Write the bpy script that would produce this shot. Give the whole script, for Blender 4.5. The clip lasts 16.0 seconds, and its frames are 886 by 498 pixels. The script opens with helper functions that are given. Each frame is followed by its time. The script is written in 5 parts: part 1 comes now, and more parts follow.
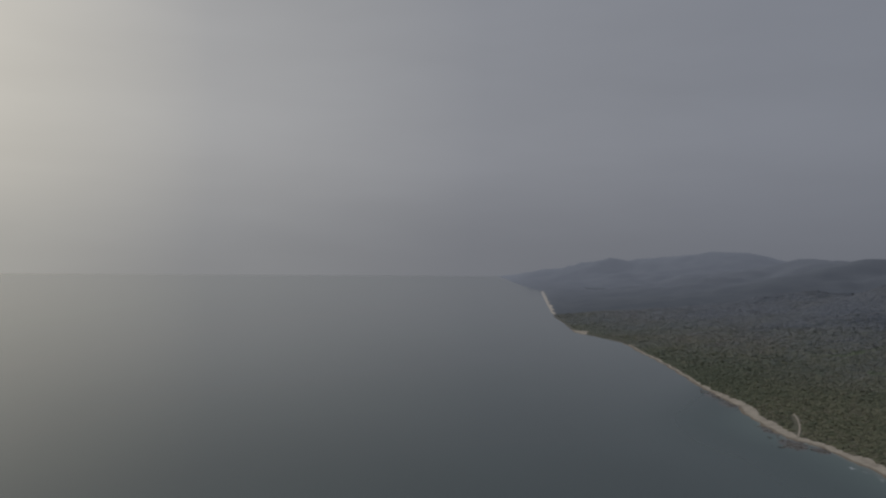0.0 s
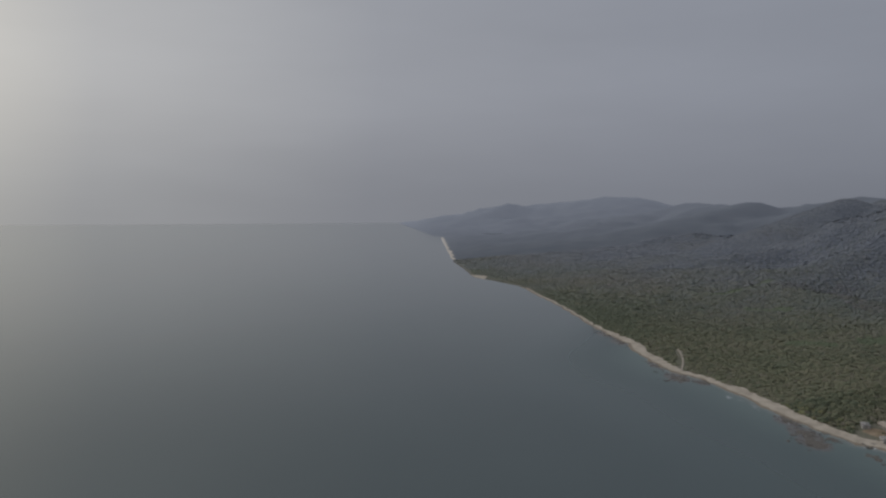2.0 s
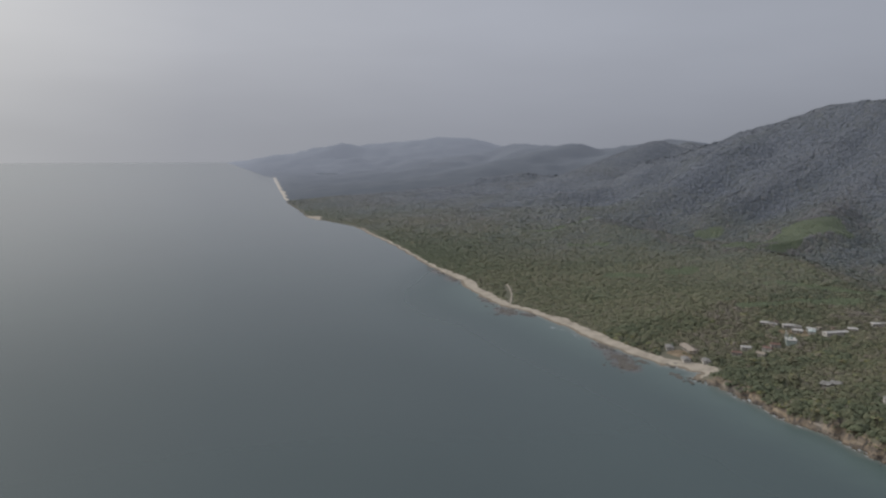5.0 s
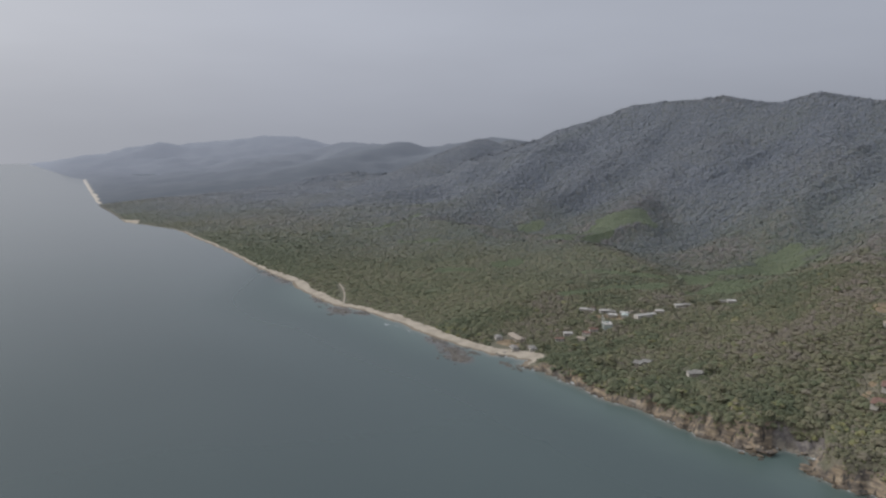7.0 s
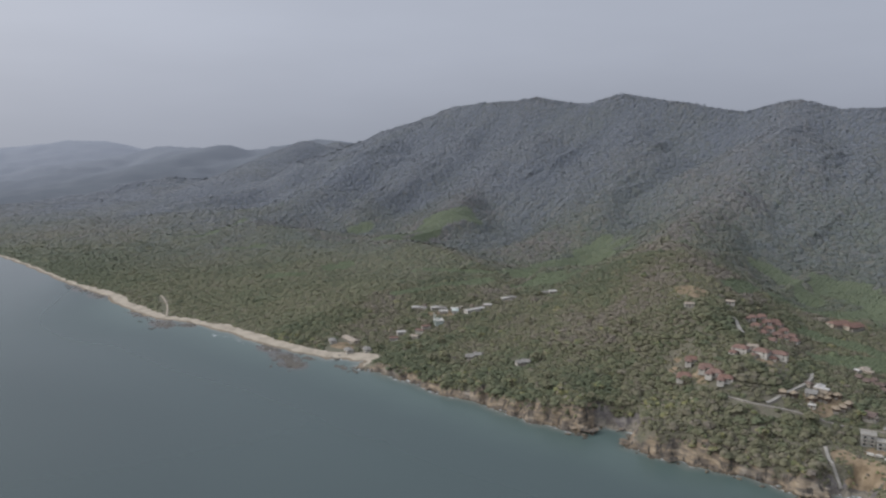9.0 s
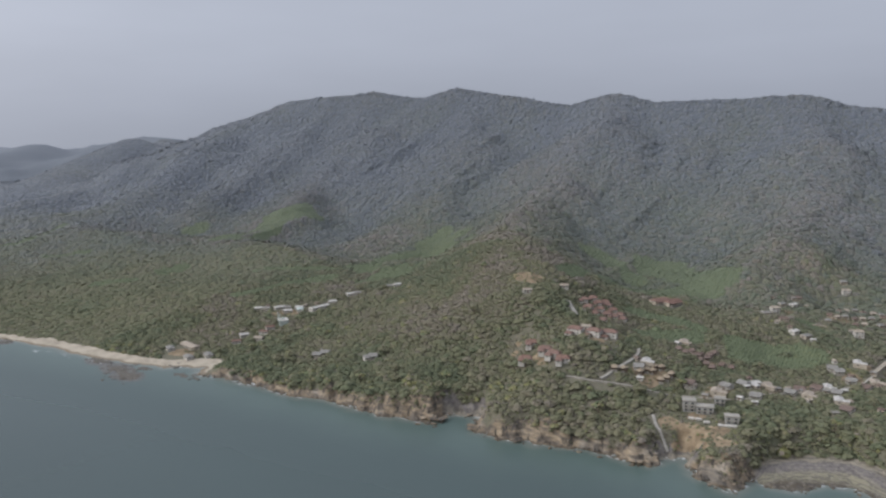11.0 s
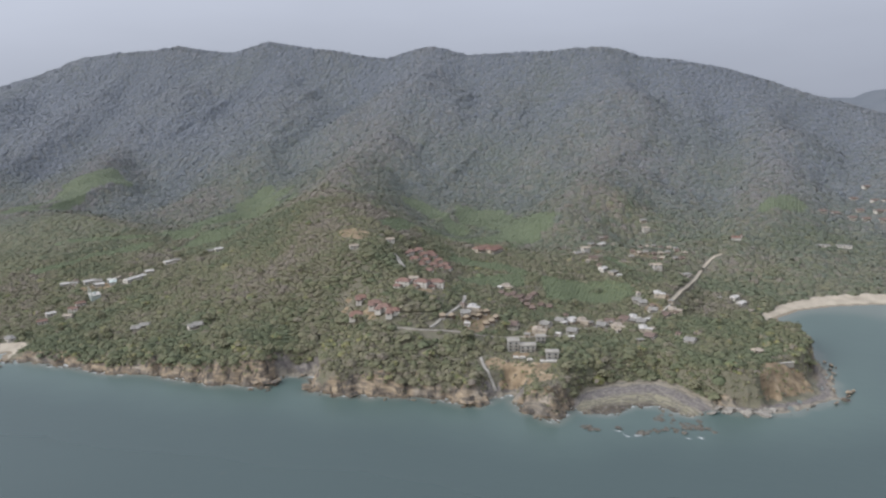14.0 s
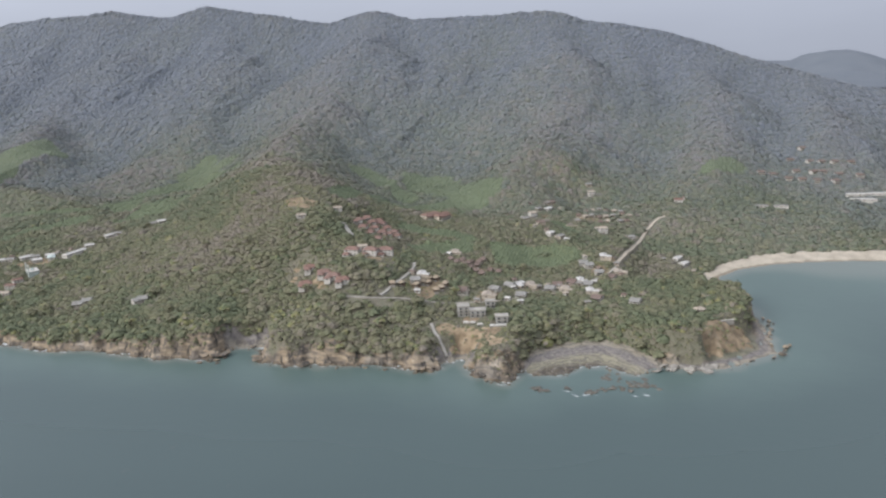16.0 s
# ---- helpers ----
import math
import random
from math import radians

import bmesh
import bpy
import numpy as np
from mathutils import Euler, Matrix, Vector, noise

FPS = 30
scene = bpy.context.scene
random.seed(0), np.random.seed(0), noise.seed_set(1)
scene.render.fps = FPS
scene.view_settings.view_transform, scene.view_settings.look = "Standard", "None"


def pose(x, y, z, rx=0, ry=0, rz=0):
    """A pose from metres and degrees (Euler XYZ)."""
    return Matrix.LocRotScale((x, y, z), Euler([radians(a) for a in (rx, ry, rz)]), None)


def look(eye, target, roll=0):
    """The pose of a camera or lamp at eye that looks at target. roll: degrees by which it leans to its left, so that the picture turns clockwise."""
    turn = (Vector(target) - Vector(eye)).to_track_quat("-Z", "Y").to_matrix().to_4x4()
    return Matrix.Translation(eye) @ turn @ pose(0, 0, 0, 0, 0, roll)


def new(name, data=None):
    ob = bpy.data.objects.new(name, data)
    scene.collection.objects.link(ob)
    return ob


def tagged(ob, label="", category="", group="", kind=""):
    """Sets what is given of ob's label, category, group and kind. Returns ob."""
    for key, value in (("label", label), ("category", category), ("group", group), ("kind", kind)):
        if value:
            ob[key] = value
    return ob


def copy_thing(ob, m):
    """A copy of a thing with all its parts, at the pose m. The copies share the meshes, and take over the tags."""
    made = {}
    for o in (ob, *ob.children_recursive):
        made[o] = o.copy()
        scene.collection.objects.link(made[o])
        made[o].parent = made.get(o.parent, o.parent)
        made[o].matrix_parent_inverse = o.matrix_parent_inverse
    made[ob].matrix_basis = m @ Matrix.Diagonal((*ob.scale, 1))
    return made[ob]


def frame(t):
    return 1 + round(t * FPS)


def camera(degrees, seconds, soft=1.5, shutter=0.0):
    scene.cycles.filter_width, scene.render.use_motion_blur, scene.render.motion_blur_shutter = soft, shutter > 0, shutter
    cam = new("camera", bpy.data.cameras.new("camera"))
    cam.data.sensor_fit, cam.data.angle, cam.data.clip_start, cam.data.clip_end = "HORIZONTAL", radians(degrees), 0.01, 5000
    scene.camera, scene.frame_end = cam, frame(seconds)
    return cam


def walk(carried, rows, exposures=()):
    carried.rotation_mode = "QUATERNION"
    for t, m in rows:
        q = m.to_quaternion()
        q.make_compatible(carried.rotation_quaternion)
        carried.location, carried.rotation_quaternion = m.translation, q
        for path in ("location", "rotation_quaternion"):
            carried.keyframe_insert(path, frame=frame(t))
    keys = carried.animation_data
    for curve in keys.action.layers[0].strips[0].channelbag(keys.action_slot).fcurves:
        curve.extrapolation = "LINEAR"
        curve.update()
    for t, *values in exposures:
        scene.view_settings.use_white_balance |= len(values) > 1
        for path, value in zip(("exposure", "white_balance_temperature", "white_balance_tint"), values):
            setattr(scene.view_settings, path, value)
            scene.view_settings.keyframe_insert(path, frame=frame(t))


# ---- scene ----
cam = camera(59.65, 16.0, soft=2.35)
# seconds and the turn in degrees of a drone that hovers over the sea
TURNS = [(0.0, 89.42, -0.33, 0.03), (0.5, 89.26, -0.20, -1.93), (1.0, 88.10, -0.21, -3.95), (1.5, 86.84, -0.13, -5.84),
         (2.0, 85.49, 0.02, -7.38), (2.5, 83.95, -0.07, -8.52), (3.0, 82.59, 0.03, -9.88), (3.2, 82.16, 0.05, -10.57),
         (5.5, 81.06, -0.83, -22.60), (6.0, 81.04, -0.88, -25.76), (6.5, 81.09, -0.76, -28.95), (7.0, 81.15, -0.66, -32.14),
         (7.5, 81.23, -0.58, -35.17), (8.0, 81.27, -0.47, -38.37), (8.5, 81.31, -0.32, -41.88), (9.0, 81.35, -0.12, -44.90),
         (9.5, 81.38, 0.01, -47.97), (10.0, 81.40, 0.16, -51.12), (12.5, 79.26, 0.94, -63.89), (13.0, 78.63, 1.08, -66.07),
         (13.5, 78.08, 1.17, -67.96), (14.0, 77.45, 1.35, -69.99), (14.5, 76.90, 1.45, -70.92), (15.0, 76.25, 1.48, -71.88),
         (15.5, 75.65, 1.58, -72.86), (16.0, 74.90, 1.62, -73.97)]
EYE_HEIGHT = 220
walk(cam, [(t, pose(0, 0, EYE_HEIGHT, rx, ry, rz)) for t, rx, ry, rz in TURNS],
     exposures=[(0.0, -1.57, 5780, 13), (1.5, -1.33, 5760, 13), (3.0, -1.07, 5770, 13), (5.5, -0.62, 5850, 13),
                (7.0, -0.47, 5820, 13), (9.0, -0.35, 5720, 13), (12.5, -0.10, 5700, 13), (16.0, 0.22, 5700, 13)])

# ---- light: a low veiled sun over the sea and a hazy sky ----
SUN_AZIMUTH, SUN_HEIGHT = -46, 28          # degrees east of north, above the horizon
sun_way = Vector((math.sin(radians(SUN_AZIMUTH)) * math.cos(radians(SUN_HEIGHT)),
                  math.cos(radians(SUN_AZIMUTH)) * math.cos(radians(SUN_HEIGHT)), math.sin(radians(SUN_HEIGHT))))
sun = new("sun", bpy.data.lights.new("sun", "SUN"))
sun.data.energy, sun.data.angle, sun.data.color = 3.4, radians(26), (1.0, 0.94, 0.86)
sun.matrix_world = look((0, 0, 900), Vector((0, 0, 900)) - sun_way)

world = bpy.data.worlds.new("sky")
scene.world = world
world.use_nodes = True
wn, wl = world.node_tree.nodes, world.node_tree.links
wn.clear()


def wnode(kind, **values):
    n = wn.new(kind)
    for key, value in values.items():
        n.inputs[key].default_value = value
    return n


def wmath(op, a, b):
    n = wn.new("ShaderNodeMath")
    n.operation = op
    for k, v in enumerate((a, b)):
        if isinstance(v, (int, float)):
            n.inputs[k].default_value = v
        else:
            wl.new(v, n.inputs[k])
    return n.outputs[0]


out = wn.new("ShaderNodeOutputWorld")
back = wn.new("ShaderNodeBackground")
sky = wn.new("ShaderNodeTexSky")
sky.sky_type, sky.sun_disc = "NISHITA", False
sky.sun_elevation, sky.sun_rotation = radians(SUN_HEIGHT), radians(SUN_AZIMUTH)
sky.air_density, sky.dust_density, sky.ozone_density = 1.5, 8.0, 1.0
coord = wn.new("ShaderNodeTexCoord")
split = wn.new("ShaderNodeSeparateXYZ")
wl.new(coord.outputs["Generated"], split.inputs[0])
# the veil of haze: brighter and warmer towards the sun, duller low over the horizon away from it
dot = wn.new("ShaderNodeVectorMath")
dot.operation = "DOT_PRODUCT"
wl.new(coord.outputs["Generated"], dot.inputs[0])
dot.inputs[1].default_value = (math.sin(radians(-58)), math.cos(radians(-58)), 0.12)
toward = wn.new("ShaderNodeValToRGB")
wl.new(wmath("MULTIPLY_ADD", dot.outputs["Value"], 0.5), toward.inputs[0])
toward.inputs[0].links[0].from_node.inputs[2].default_value = 0.5
ramp = toward.color_ramp
ramp.elements[0].position, ramp.elements[0].color = 0.0, (0.55, 0.556, 0.572, 1)
ramp.elements[1].position, ramp.elements[1].color = 1.0, (2.0, 1.75, 1.35, 1)
for place, colour in ((0.26, (0.59, 0.595, 0.608, 1)), (0.45, (0.645, 0.648, 0.658, 1)), (0.60, (0.712, 0.708, 0.709, 1)), (0.75, (0.825, 0.807, 0.778, 1)),
                      (0.88, (1.17, 1.115, 0.99, 1)), (0.95, (1.72, 1.58, 1.26, 1))):
    ramp.elements.new(place).color = colour
low = wn.new("ShaderNodeMapRange")
low.interpolation_type = "SMOOTHSTEP"
wl.new(split.outputs["Z"], low.inputs["Value"])
low.inputs["From Min"].default_value, low.inputs["From Max"].default_value = -0.05, 0.14
low.inputs["To Min"].default_value, low.inputs["To Max"].default_value = 0.73, 1.0
cloud = wn.new("ShaderNodeTexNoise")
stretch = wn.new("ShaderNodeMapping")
stretch.inputs["Scale"].default_value = (2.2, 2.2, 9.0)
wl.new(coord.outputs["Generated"], stretch.inputs[0])
wl.new(stretch.outputs[0], cloud.inputs["Vector"])
cloud.inputs["Scale"].default_value, cloud.inputs["Detail"].default_value = 1.6, 3
wisp = wmath("MULTIPLY_ADD", cloud.outputs["Fac"], 0.16)
wisp.node.inputs[2].default_value = 0.92
veil = wn.new("ShaderNodeVectorMath")
veil.operation = "SCALE"
wl.new(toward.outputs[0], veil.inputs[0])
zenith = wn.new("ShaderNodeMapRange")
wl.new(split.outputs["Z"], zenith.inputs["Value"])
zenith.inputs["From Min"].default_value, zenith.inputs["From Max"].default_value = 0.3, 1.0
zenith.inputs["To Min"].default_value, zenith.inputs["To Max"].default_value = 1.0, 3.2
wl.new(wmath("MULTIPLY", wmath("MULTIPLY", low.outputs[0], wisp), zenith.outputs[0]), veil.inputs["Scale"])
clear = wn.new("ShaderNodeVectorMath")
clear.operation = "SCALE"
wl.new(sky.outputs[0], clear.inputs[0])
clear.inputs["Scale"].default_value = 0.06
mix = wn.new("ShaderNodeMix")
mix.data_type = "RGBA"
mix.inputs[0].default_value = 0.9
wl.new(clear.outputs[0], mix.inputs[6])
wl.new(veil.outputs[0], mix.inputs[7])
wl.new(mix.outputs[2], back.inputs["Color"])
back.inputs["Strength"].default_value = 1.0
wl.new(back.outputs[0], out.inputs[0])


# ---- materials ----
class Mat:
    """A small builder of node materials."""

    def __init__(self, name, rough=0.8, spec=0.3, metal=0.0):
        self.m = bpy.data.materials.new(name)
        self.m.use_nodes = True
        self.n, self.l = self.m.node_tree.nodes, self.m.node_tree.links
        self.b = self.n["Principled BSDF"]
        self.b.inputs["Roughness"].default_value = rough
        self.b.inputs["Specular IOR Level"].default_value = spec
        self.b.inputs["Metallic"].default_value = metal

    def noise(self, size, detail=3, stretch=(1, 1, 1)):
        g, mp, t = self.n.new("ShaderNodeNewGeometry"), self.n.new("ShaderNodeMapping"), self.n.new("ShaderNodeTexNoise")
        self.l.new(g.outputs["Position"], mp.inputs[0])
        mp.inputs["Scale"].default_value = [k / size for k in stretch]
        self.l.new(mp.outputs[0], t.inputs["Vector"])
        t.inputs["Scale"].default_value, t.inputs["Detail"].default_value = 1.0, detail
        return t.outputs["Fac"]

    def ramp(self, fac, *stops):
        r = self.n.new("ShaderNodeValToRGB")
        e = r.color_ramp.elements
        e[0].position, e[0].color = stops[0][0], (*stops[0][1], 1)
        e[1].position, e[1].color = stops[-1][0], (*stops[-1][1], 1)
        for place, colour in stops[1:-1]:
            e.new(place).color = (*colour, 1)
        self.l.new(fac, r.inputs[0])
        return r.outputs[0]

    def attr(self, name):
        a = self.n.new("ShaderNodeAttribute")
        a.attribute_name = name
        return a.outputs["Fac"]

    def math(self, op, a, b=0.5, c=None):
        n = self.n.new("ShaderNodeMath")
        n.operation = op
        for k, v in enumerate((a, b, c)):
            if v is None:
                continue
            if isinstance(v, (int, float)):
                n.inputs[k].default_value = v
            else:
                self.l.new(v, n.inputs[k])
        return n.outputs[0]

    def step(self, v, a, b):
        n = self.n.new("ShaderNodeMapRange")
        n.interpolation_type = "SMOOTHSTEP"
        self.l.new(v, n.inputs["Value"])
        n.inputs["From Min"].default_value, n.inputs["From Max"].default_value = a, b
        return n.outputs[0]

    def mix(self, fac, a, b, blend="MIX"):
        n = self.n.new("ShaderNodeMix")
        n.data_type, n.blend_type = "RGBA", blend
        for k, v in ((0, fac), (6, a), (7, b)):
            if isinstance(v, tuple):
                n.inputs[k].default_value = (*v, 1)
            elif isinstance(v, (int, float)):
                n.inputs[k].default_value = v
            else:
                self.l.new(v, n.inputs[k])
        return n.outputs[2]

    def colour(self, v):
        if isinstance(v, tuple):
            self.b.inputs["Base Color"].default_value = (*v, 1)
        else:
            self.l.new(v, self.b.inputs["Base Color"])
        return self

    def bump(self, height, depth, strength=1.0):
        n = self.n.new("ShaderNodeBump")
        n.inputs["Distance"].default_value, n.inputs["Strength"].default_value = depth, strength
        self.l.new(height, n.inputs["Height"])
        self.l.new(n.outputs[0], self.b.inputs["Normal"])
        return self


def plain(name, colour, rough=0.8, size=3.0, vary=0.25, spec=0.3, metal=0.0):
    """Paint, plaster or metal with stains and wear at two scales."""
    m = Mat(name, rough, spec, metal)
    stain = m.math("MULTIPLY", m.noise(size, 4), m.noise(size * 0.15, 2))
    dark = tuple(c * (1 - vary) for c in colour)
    light = tuple(min(c * (1 + 0.4 * vary), 0.9) for c in colour)
    tint = m.mix(m.step(stain, 0.08, 0.45), dark, light)
    info = m.n.new("ShaderNodeObjectInfo")
    m.colour(m.mix(m.math("MULTIPLY", info.outputs["Random"], 0.35), tint, dark))
    return m.m


def rock_colours(m):
    """Weathered coastal rock: tan and pinkish faces, dark wet foot, grey ledges."""
    strata = m.noise(5.0, 4, (0.5, 0.5, 2.2))
    c = m.ramp(strata, (0.28, (0.058, 0.050, 0.041)), (0.42, (0.100, 0.084, 0.067)), (0.55, (0.158, 0.125, 0.087)), (0.72, (0.238, 0.198, 0.142)))
    c = m.mix(m.math("MULTIPLY", m.step(m.noise(24, 3), 0.50, 0.68), 0.55), c, m.ramp(strata, (0.3, (0.072, 0.069, 0.063)), (0.7, (0.195, 0.183, 0.163))))
    cracks = m.noise(3.2, 5, (1, 1, 0.25))
    c = m.mix(m.step(cracks, 0.46, 0.37), c, (0.05, 0.045, 0.04))
    g = m.n.new("ShaderNodeNewGeometry")
    z = m.n.new("ShaderNodeSeparateXYZ")
    m.l.new(g.outputs["Position"], z.inputs[0])
    wet = m.step(m.math("ADD", z.outputs["Z"], m.math("MULTIPLY", m.noise(7, 3), 1.6)), 2.2, 1.0)
    c = m.mix(m.math("MULTIPLY", wet, 0.8), c, m.ramp(m.noise(3, 3), (0.4, (0.042, 0.036, 0.030)), (0.65, (0.105, 0.082, 0.052))))
    m.bump(m.math("ADD", cracks, strata), 1.2, 0.8)
    return c


rock_m = Mat("coast_rock", 0.85, 0.25)
rock_m.colour(rock_colours(rock_m))
ROCK = rock_m.m

reef_m = Mat("reef_rock", 0.7, 0.3)
weed = reef_m.ramp(reef_m.noise(2.5, 5), (0.32, (0.040, 0.037, 0.031)), (0.5, (0.074, 0.067, 0.055)), (0.68, (0.118, 0.106, 0.086)))
reef_m.colour(reef_m.mix(reef_m.step(reef_m.noise(0.8, 4), 0.5, 0.62), weed, (0.06, 0.05, 0.034)))
reef_m.bump(reef_m.noise(0.9, 5), 0.5, 0.9)
REEF = reef_m.m

ground_m = Mat("ground", 0.95, 0.1)
gm = ground_m
scrub = gm.ramp(gm.noise(34, 5), (0.3, (0.082, 0.084, 0.056)), (0.5, (0.100, 0.094, 0.068)), (0.68, (0.116, 0.102, 0.080)))
scrub = gm.mix(gm.step(gm.noise(3.5, 3), 0.42, 0.62), scrub, gm.ramp(gm.noise(90, 3), (0.4, (0.078, 0.082, 0.052)), (0.6, (0.108, 0.098, 0.074))))
field = gm.ramp(gm.noise(28, 4), (0.3, (0.078, 0.095, 0.056)), (0.7, (0.092, 0.107, 0.064)))
soil = gm.ramp(gm.noise(6, 6), (0.3, (0.100, 0.078, 0.053)), (0.47, (0.148, 0.113, 0.073)), (0.62, (0.188, 0.147, 0.098)), (0.75, (0.230, 0.186, 0.130)))
sand = gm.ramp(gm.noise(12, 5), (0.3, (0.205, 0.178, 0.138)), (0.6, (0.285, 0.252, 0.198)))
sand = gm.mix(gm.step(gm.attr("wet"), 0.2, 0.8), sand, (0.15, 0.125, 0.092))
# blue-grey ground for far slopes: distance haze painted into its colour
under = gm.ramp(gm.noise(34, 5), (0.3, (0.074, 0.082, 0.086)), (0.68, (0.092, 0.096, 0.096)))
scrub = gm.mix(gm.attr("hazed"), scrub, under)
c = gm.mix(gm.attr("field"), scrub, field)
c = gm.mix(gm.step(gm.math("ADD", gm.attr("sand"), gm.math("MULTIPLY", gm.noise(8, 3), 0.3)), 0.5, 0.75), c, sand)
# the platform: a pale rim at its back, purple-grey beds, yellowish ledges and brown wet rock towards the water
run = gm.math("ADD", gm.attr("run"), gm.math("MULTIPLY", gm.noise(14, 4), 9))
beds = gm.ramp(gm.math("MULTIPLY", run, 1 / 44), (0.06, (0.16, 0.143, 0.11)), (0.16, (0.165, 0.146, 0.115)), (0.22, (0.108, 0.098, 0.092)), (0.44, (0.116, 0.104, 0.096)),
               (0.56, (0.158, 0.144, 0.105)), (0.74, (0.142, 0.131, 0.093)), (0.90, (0.062, 0.053, 0.041)))
lines = gm.math("SINE", gm.math("ADD", gm.math("MULTIPLY", gm.attr("run"), 1.1), gm.math("MULTIPLY", gm.noise(11, 5), 22)))
platform = gm.mix(gm.math("MULTIPLY", gm.step(lines, 0.2, 0.95), 0.6), beds, (0.062, 0.056, 0.052))
platform = gm.mix(gm.math("MULTIPLY", gm.step(gm.noise(2.2, 5), 0.48, 0.66), 0.5), platform, (0.17, 0.155, 0.125))
c = gm.mix(gm.step(gm.math("ADD", gm.attr("rock"), gm.math("MULTIPLY", gm.noise(7, 4), 0.6)), 0.62, 0.9), c, gm.mix(gm.attr("shelf"), rock_colours(gm), platform))
c = gm.mix(gm.step(gm.math("ADD", gm.attr("soil"), gm.math("MULTIPLY", gm.noise(6, 4), 0.5)), 0.6, 0.85), c, soil)
gm.colour(c)
GROUND = gm.m

sea_m = Mat("sea_water", 0.16, 0.5)
sm = sea_m
depth = sm.attr("depth")
sm.b.inputs["IOR"].default_value = 1.333
deep = sm.ramp(sm.noise(260, 3, (1, 0.5, 1)), (0.3, (0.027, 0.040, 0.039)), (0.7, (0.034, 0.048, 0.046)))
deep = sm.mix(sm.step(sm.math("ADD", depth, sm.math("MULTIPLY", sm.noise(60, 3), 60)), 300, 40), deep, (0.036, 0.053, 0.050))
shoal = sm.mix(sm.step(sm.math("ADD", depth, sm.math("MULTIPLY", sm.noise(22, 3), 24)), 84, 4), deep, (0.057, 0.081, 0.072))
shoal = sm.mix(sm.step(depth, 9, 1), shoal, (0.092, 0.106, 0.093))
flat = sm.step(sm.math("ADD", sm.attr("reef"), sm.math("MULTIPLY", sm.noise(9, 4), 0.9)), 0.58, 0.98)
shoal = sm.mix(flat, shoal, sm.ramp(sm.noise(4, 3), (0.4, (0.042, 0.040, 0.036)), (0.6, (0.080, 0.075, 0.064))))
foam = sm.math("MULTIPLY", sm.step(sm.math("ADD", sm.attr("surf"), sm.math("MULTIPLY", sm.noise(5, 4), 5)), 5.2, 3.4), sm.step(sm.noise(5, 4), 0.50, 0.60))
sm.colour(sm.mix(foam, shoal, (0.38, 0.39, 0.385)))
calm = sm.step(depth, 220, 40)
sm.l.new(sm.math("MAXIMUM", foam, sm.math("MULTIPLY_ADD", calm, 0.22, 0.12)), sm.b.inputs["Roughness"])
# waves flatten away from the camera, fitted so far water blends into sky
waves = sm.math("MULTIPLY", sm.math("MULTIPLY_ADD", sm.attr("wave_fade"), -1.1, 1.45), sm.math("ADD", sm.math("MULTIPLY", sm.noise(7, 4, (1, 0.45, 1)), 1.0), sm.math("MULTIPLY", sm.noise(1.6, 3, (1, 0.6, 1)), 0.35)))
sm.bump(waves, 0.035, 1.0)
SEA = sm.m


def leaves(name, thin=0.4, waxy=0.2, mottle=0.2, haze_sheen=0.0):
    """Canopy: colour by the tree's own tone, blended into blue-grey painted distance haze, mottled clump by clump."""
    m = Mat(name, 0.65, waxy)
    # sheen grows with the haze share, a pale veil added to far crowns
    m.l.new(m.math("MULTIPLY", m.attr("hazed"), haze_sheen), m.b.inputs["Sheen Weight"])
    m.b.inputs["Sheen Roughness"].default_value = 0.6
    g = m.n.new("ShaderNodeNewGeometry")
    tone = m.math("ADD", m.attr("tone"), m.math("MULTIPLY", m.math("SUBTRACT", g.outputs["Random Per Island"], 0.5), 0.14))
    coastal = m.ramp(tone, (0.0, (0.077, 0.087, 0.052)), (0.3, (0.101, 0.101, 0.060)), (0.5, (0.112, 0.106, 0.069)),
                     (0.66, (0.124, 0.110, 0.082)), (0.84, (0.133, 0.115, 0.097)), (0.92, (0.138, 0.134, 0.058)), (1.0, (0.090, 0.106, 0.061)))
    # far crowns: haze painted into the leaf colour as a bluish grey
    hazed = m.ramp(tone, (0.0, (0.070, 0.079, 0.095)), (0.35, (0.074, 0.083, 0.098)), (0.6, (0.077, 0.085, 0.098)),
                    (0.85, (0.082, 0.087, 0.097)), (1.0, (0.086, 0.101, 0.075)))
    c = m.mix(m.attr("hazed"), coastal, hazed)
    dapple = m.noise(0.9, 3)
    c = m.mix(m.math("MULTIPLY", m.step(dapple, 0.6, 0.35), mottle), c, (0.06, 0.065, 0.035))
    m.colour(c)
    m.bump(dapple, 0.3, 0.6)
    # thin leaves let light through
    through_leaf = m.n.new("ShaderNodeBsdfTranslucent")
    m.l.new(c, through_leaf.inputs["Color"])
    both = m.n.new("ShaderNodeMixShader")
    both.inputs[0].default_value = thin
    m.l.new(m.b.outputs[0], both.inputs[1])
    m.l.new(through_leaf.outputs[0], both.inputs[2])
    m.l.new(both.outputs[0], m.n["Material Output"].inputs[0])
    return m.m


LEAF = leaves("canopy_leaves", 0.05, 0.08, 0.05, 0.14)

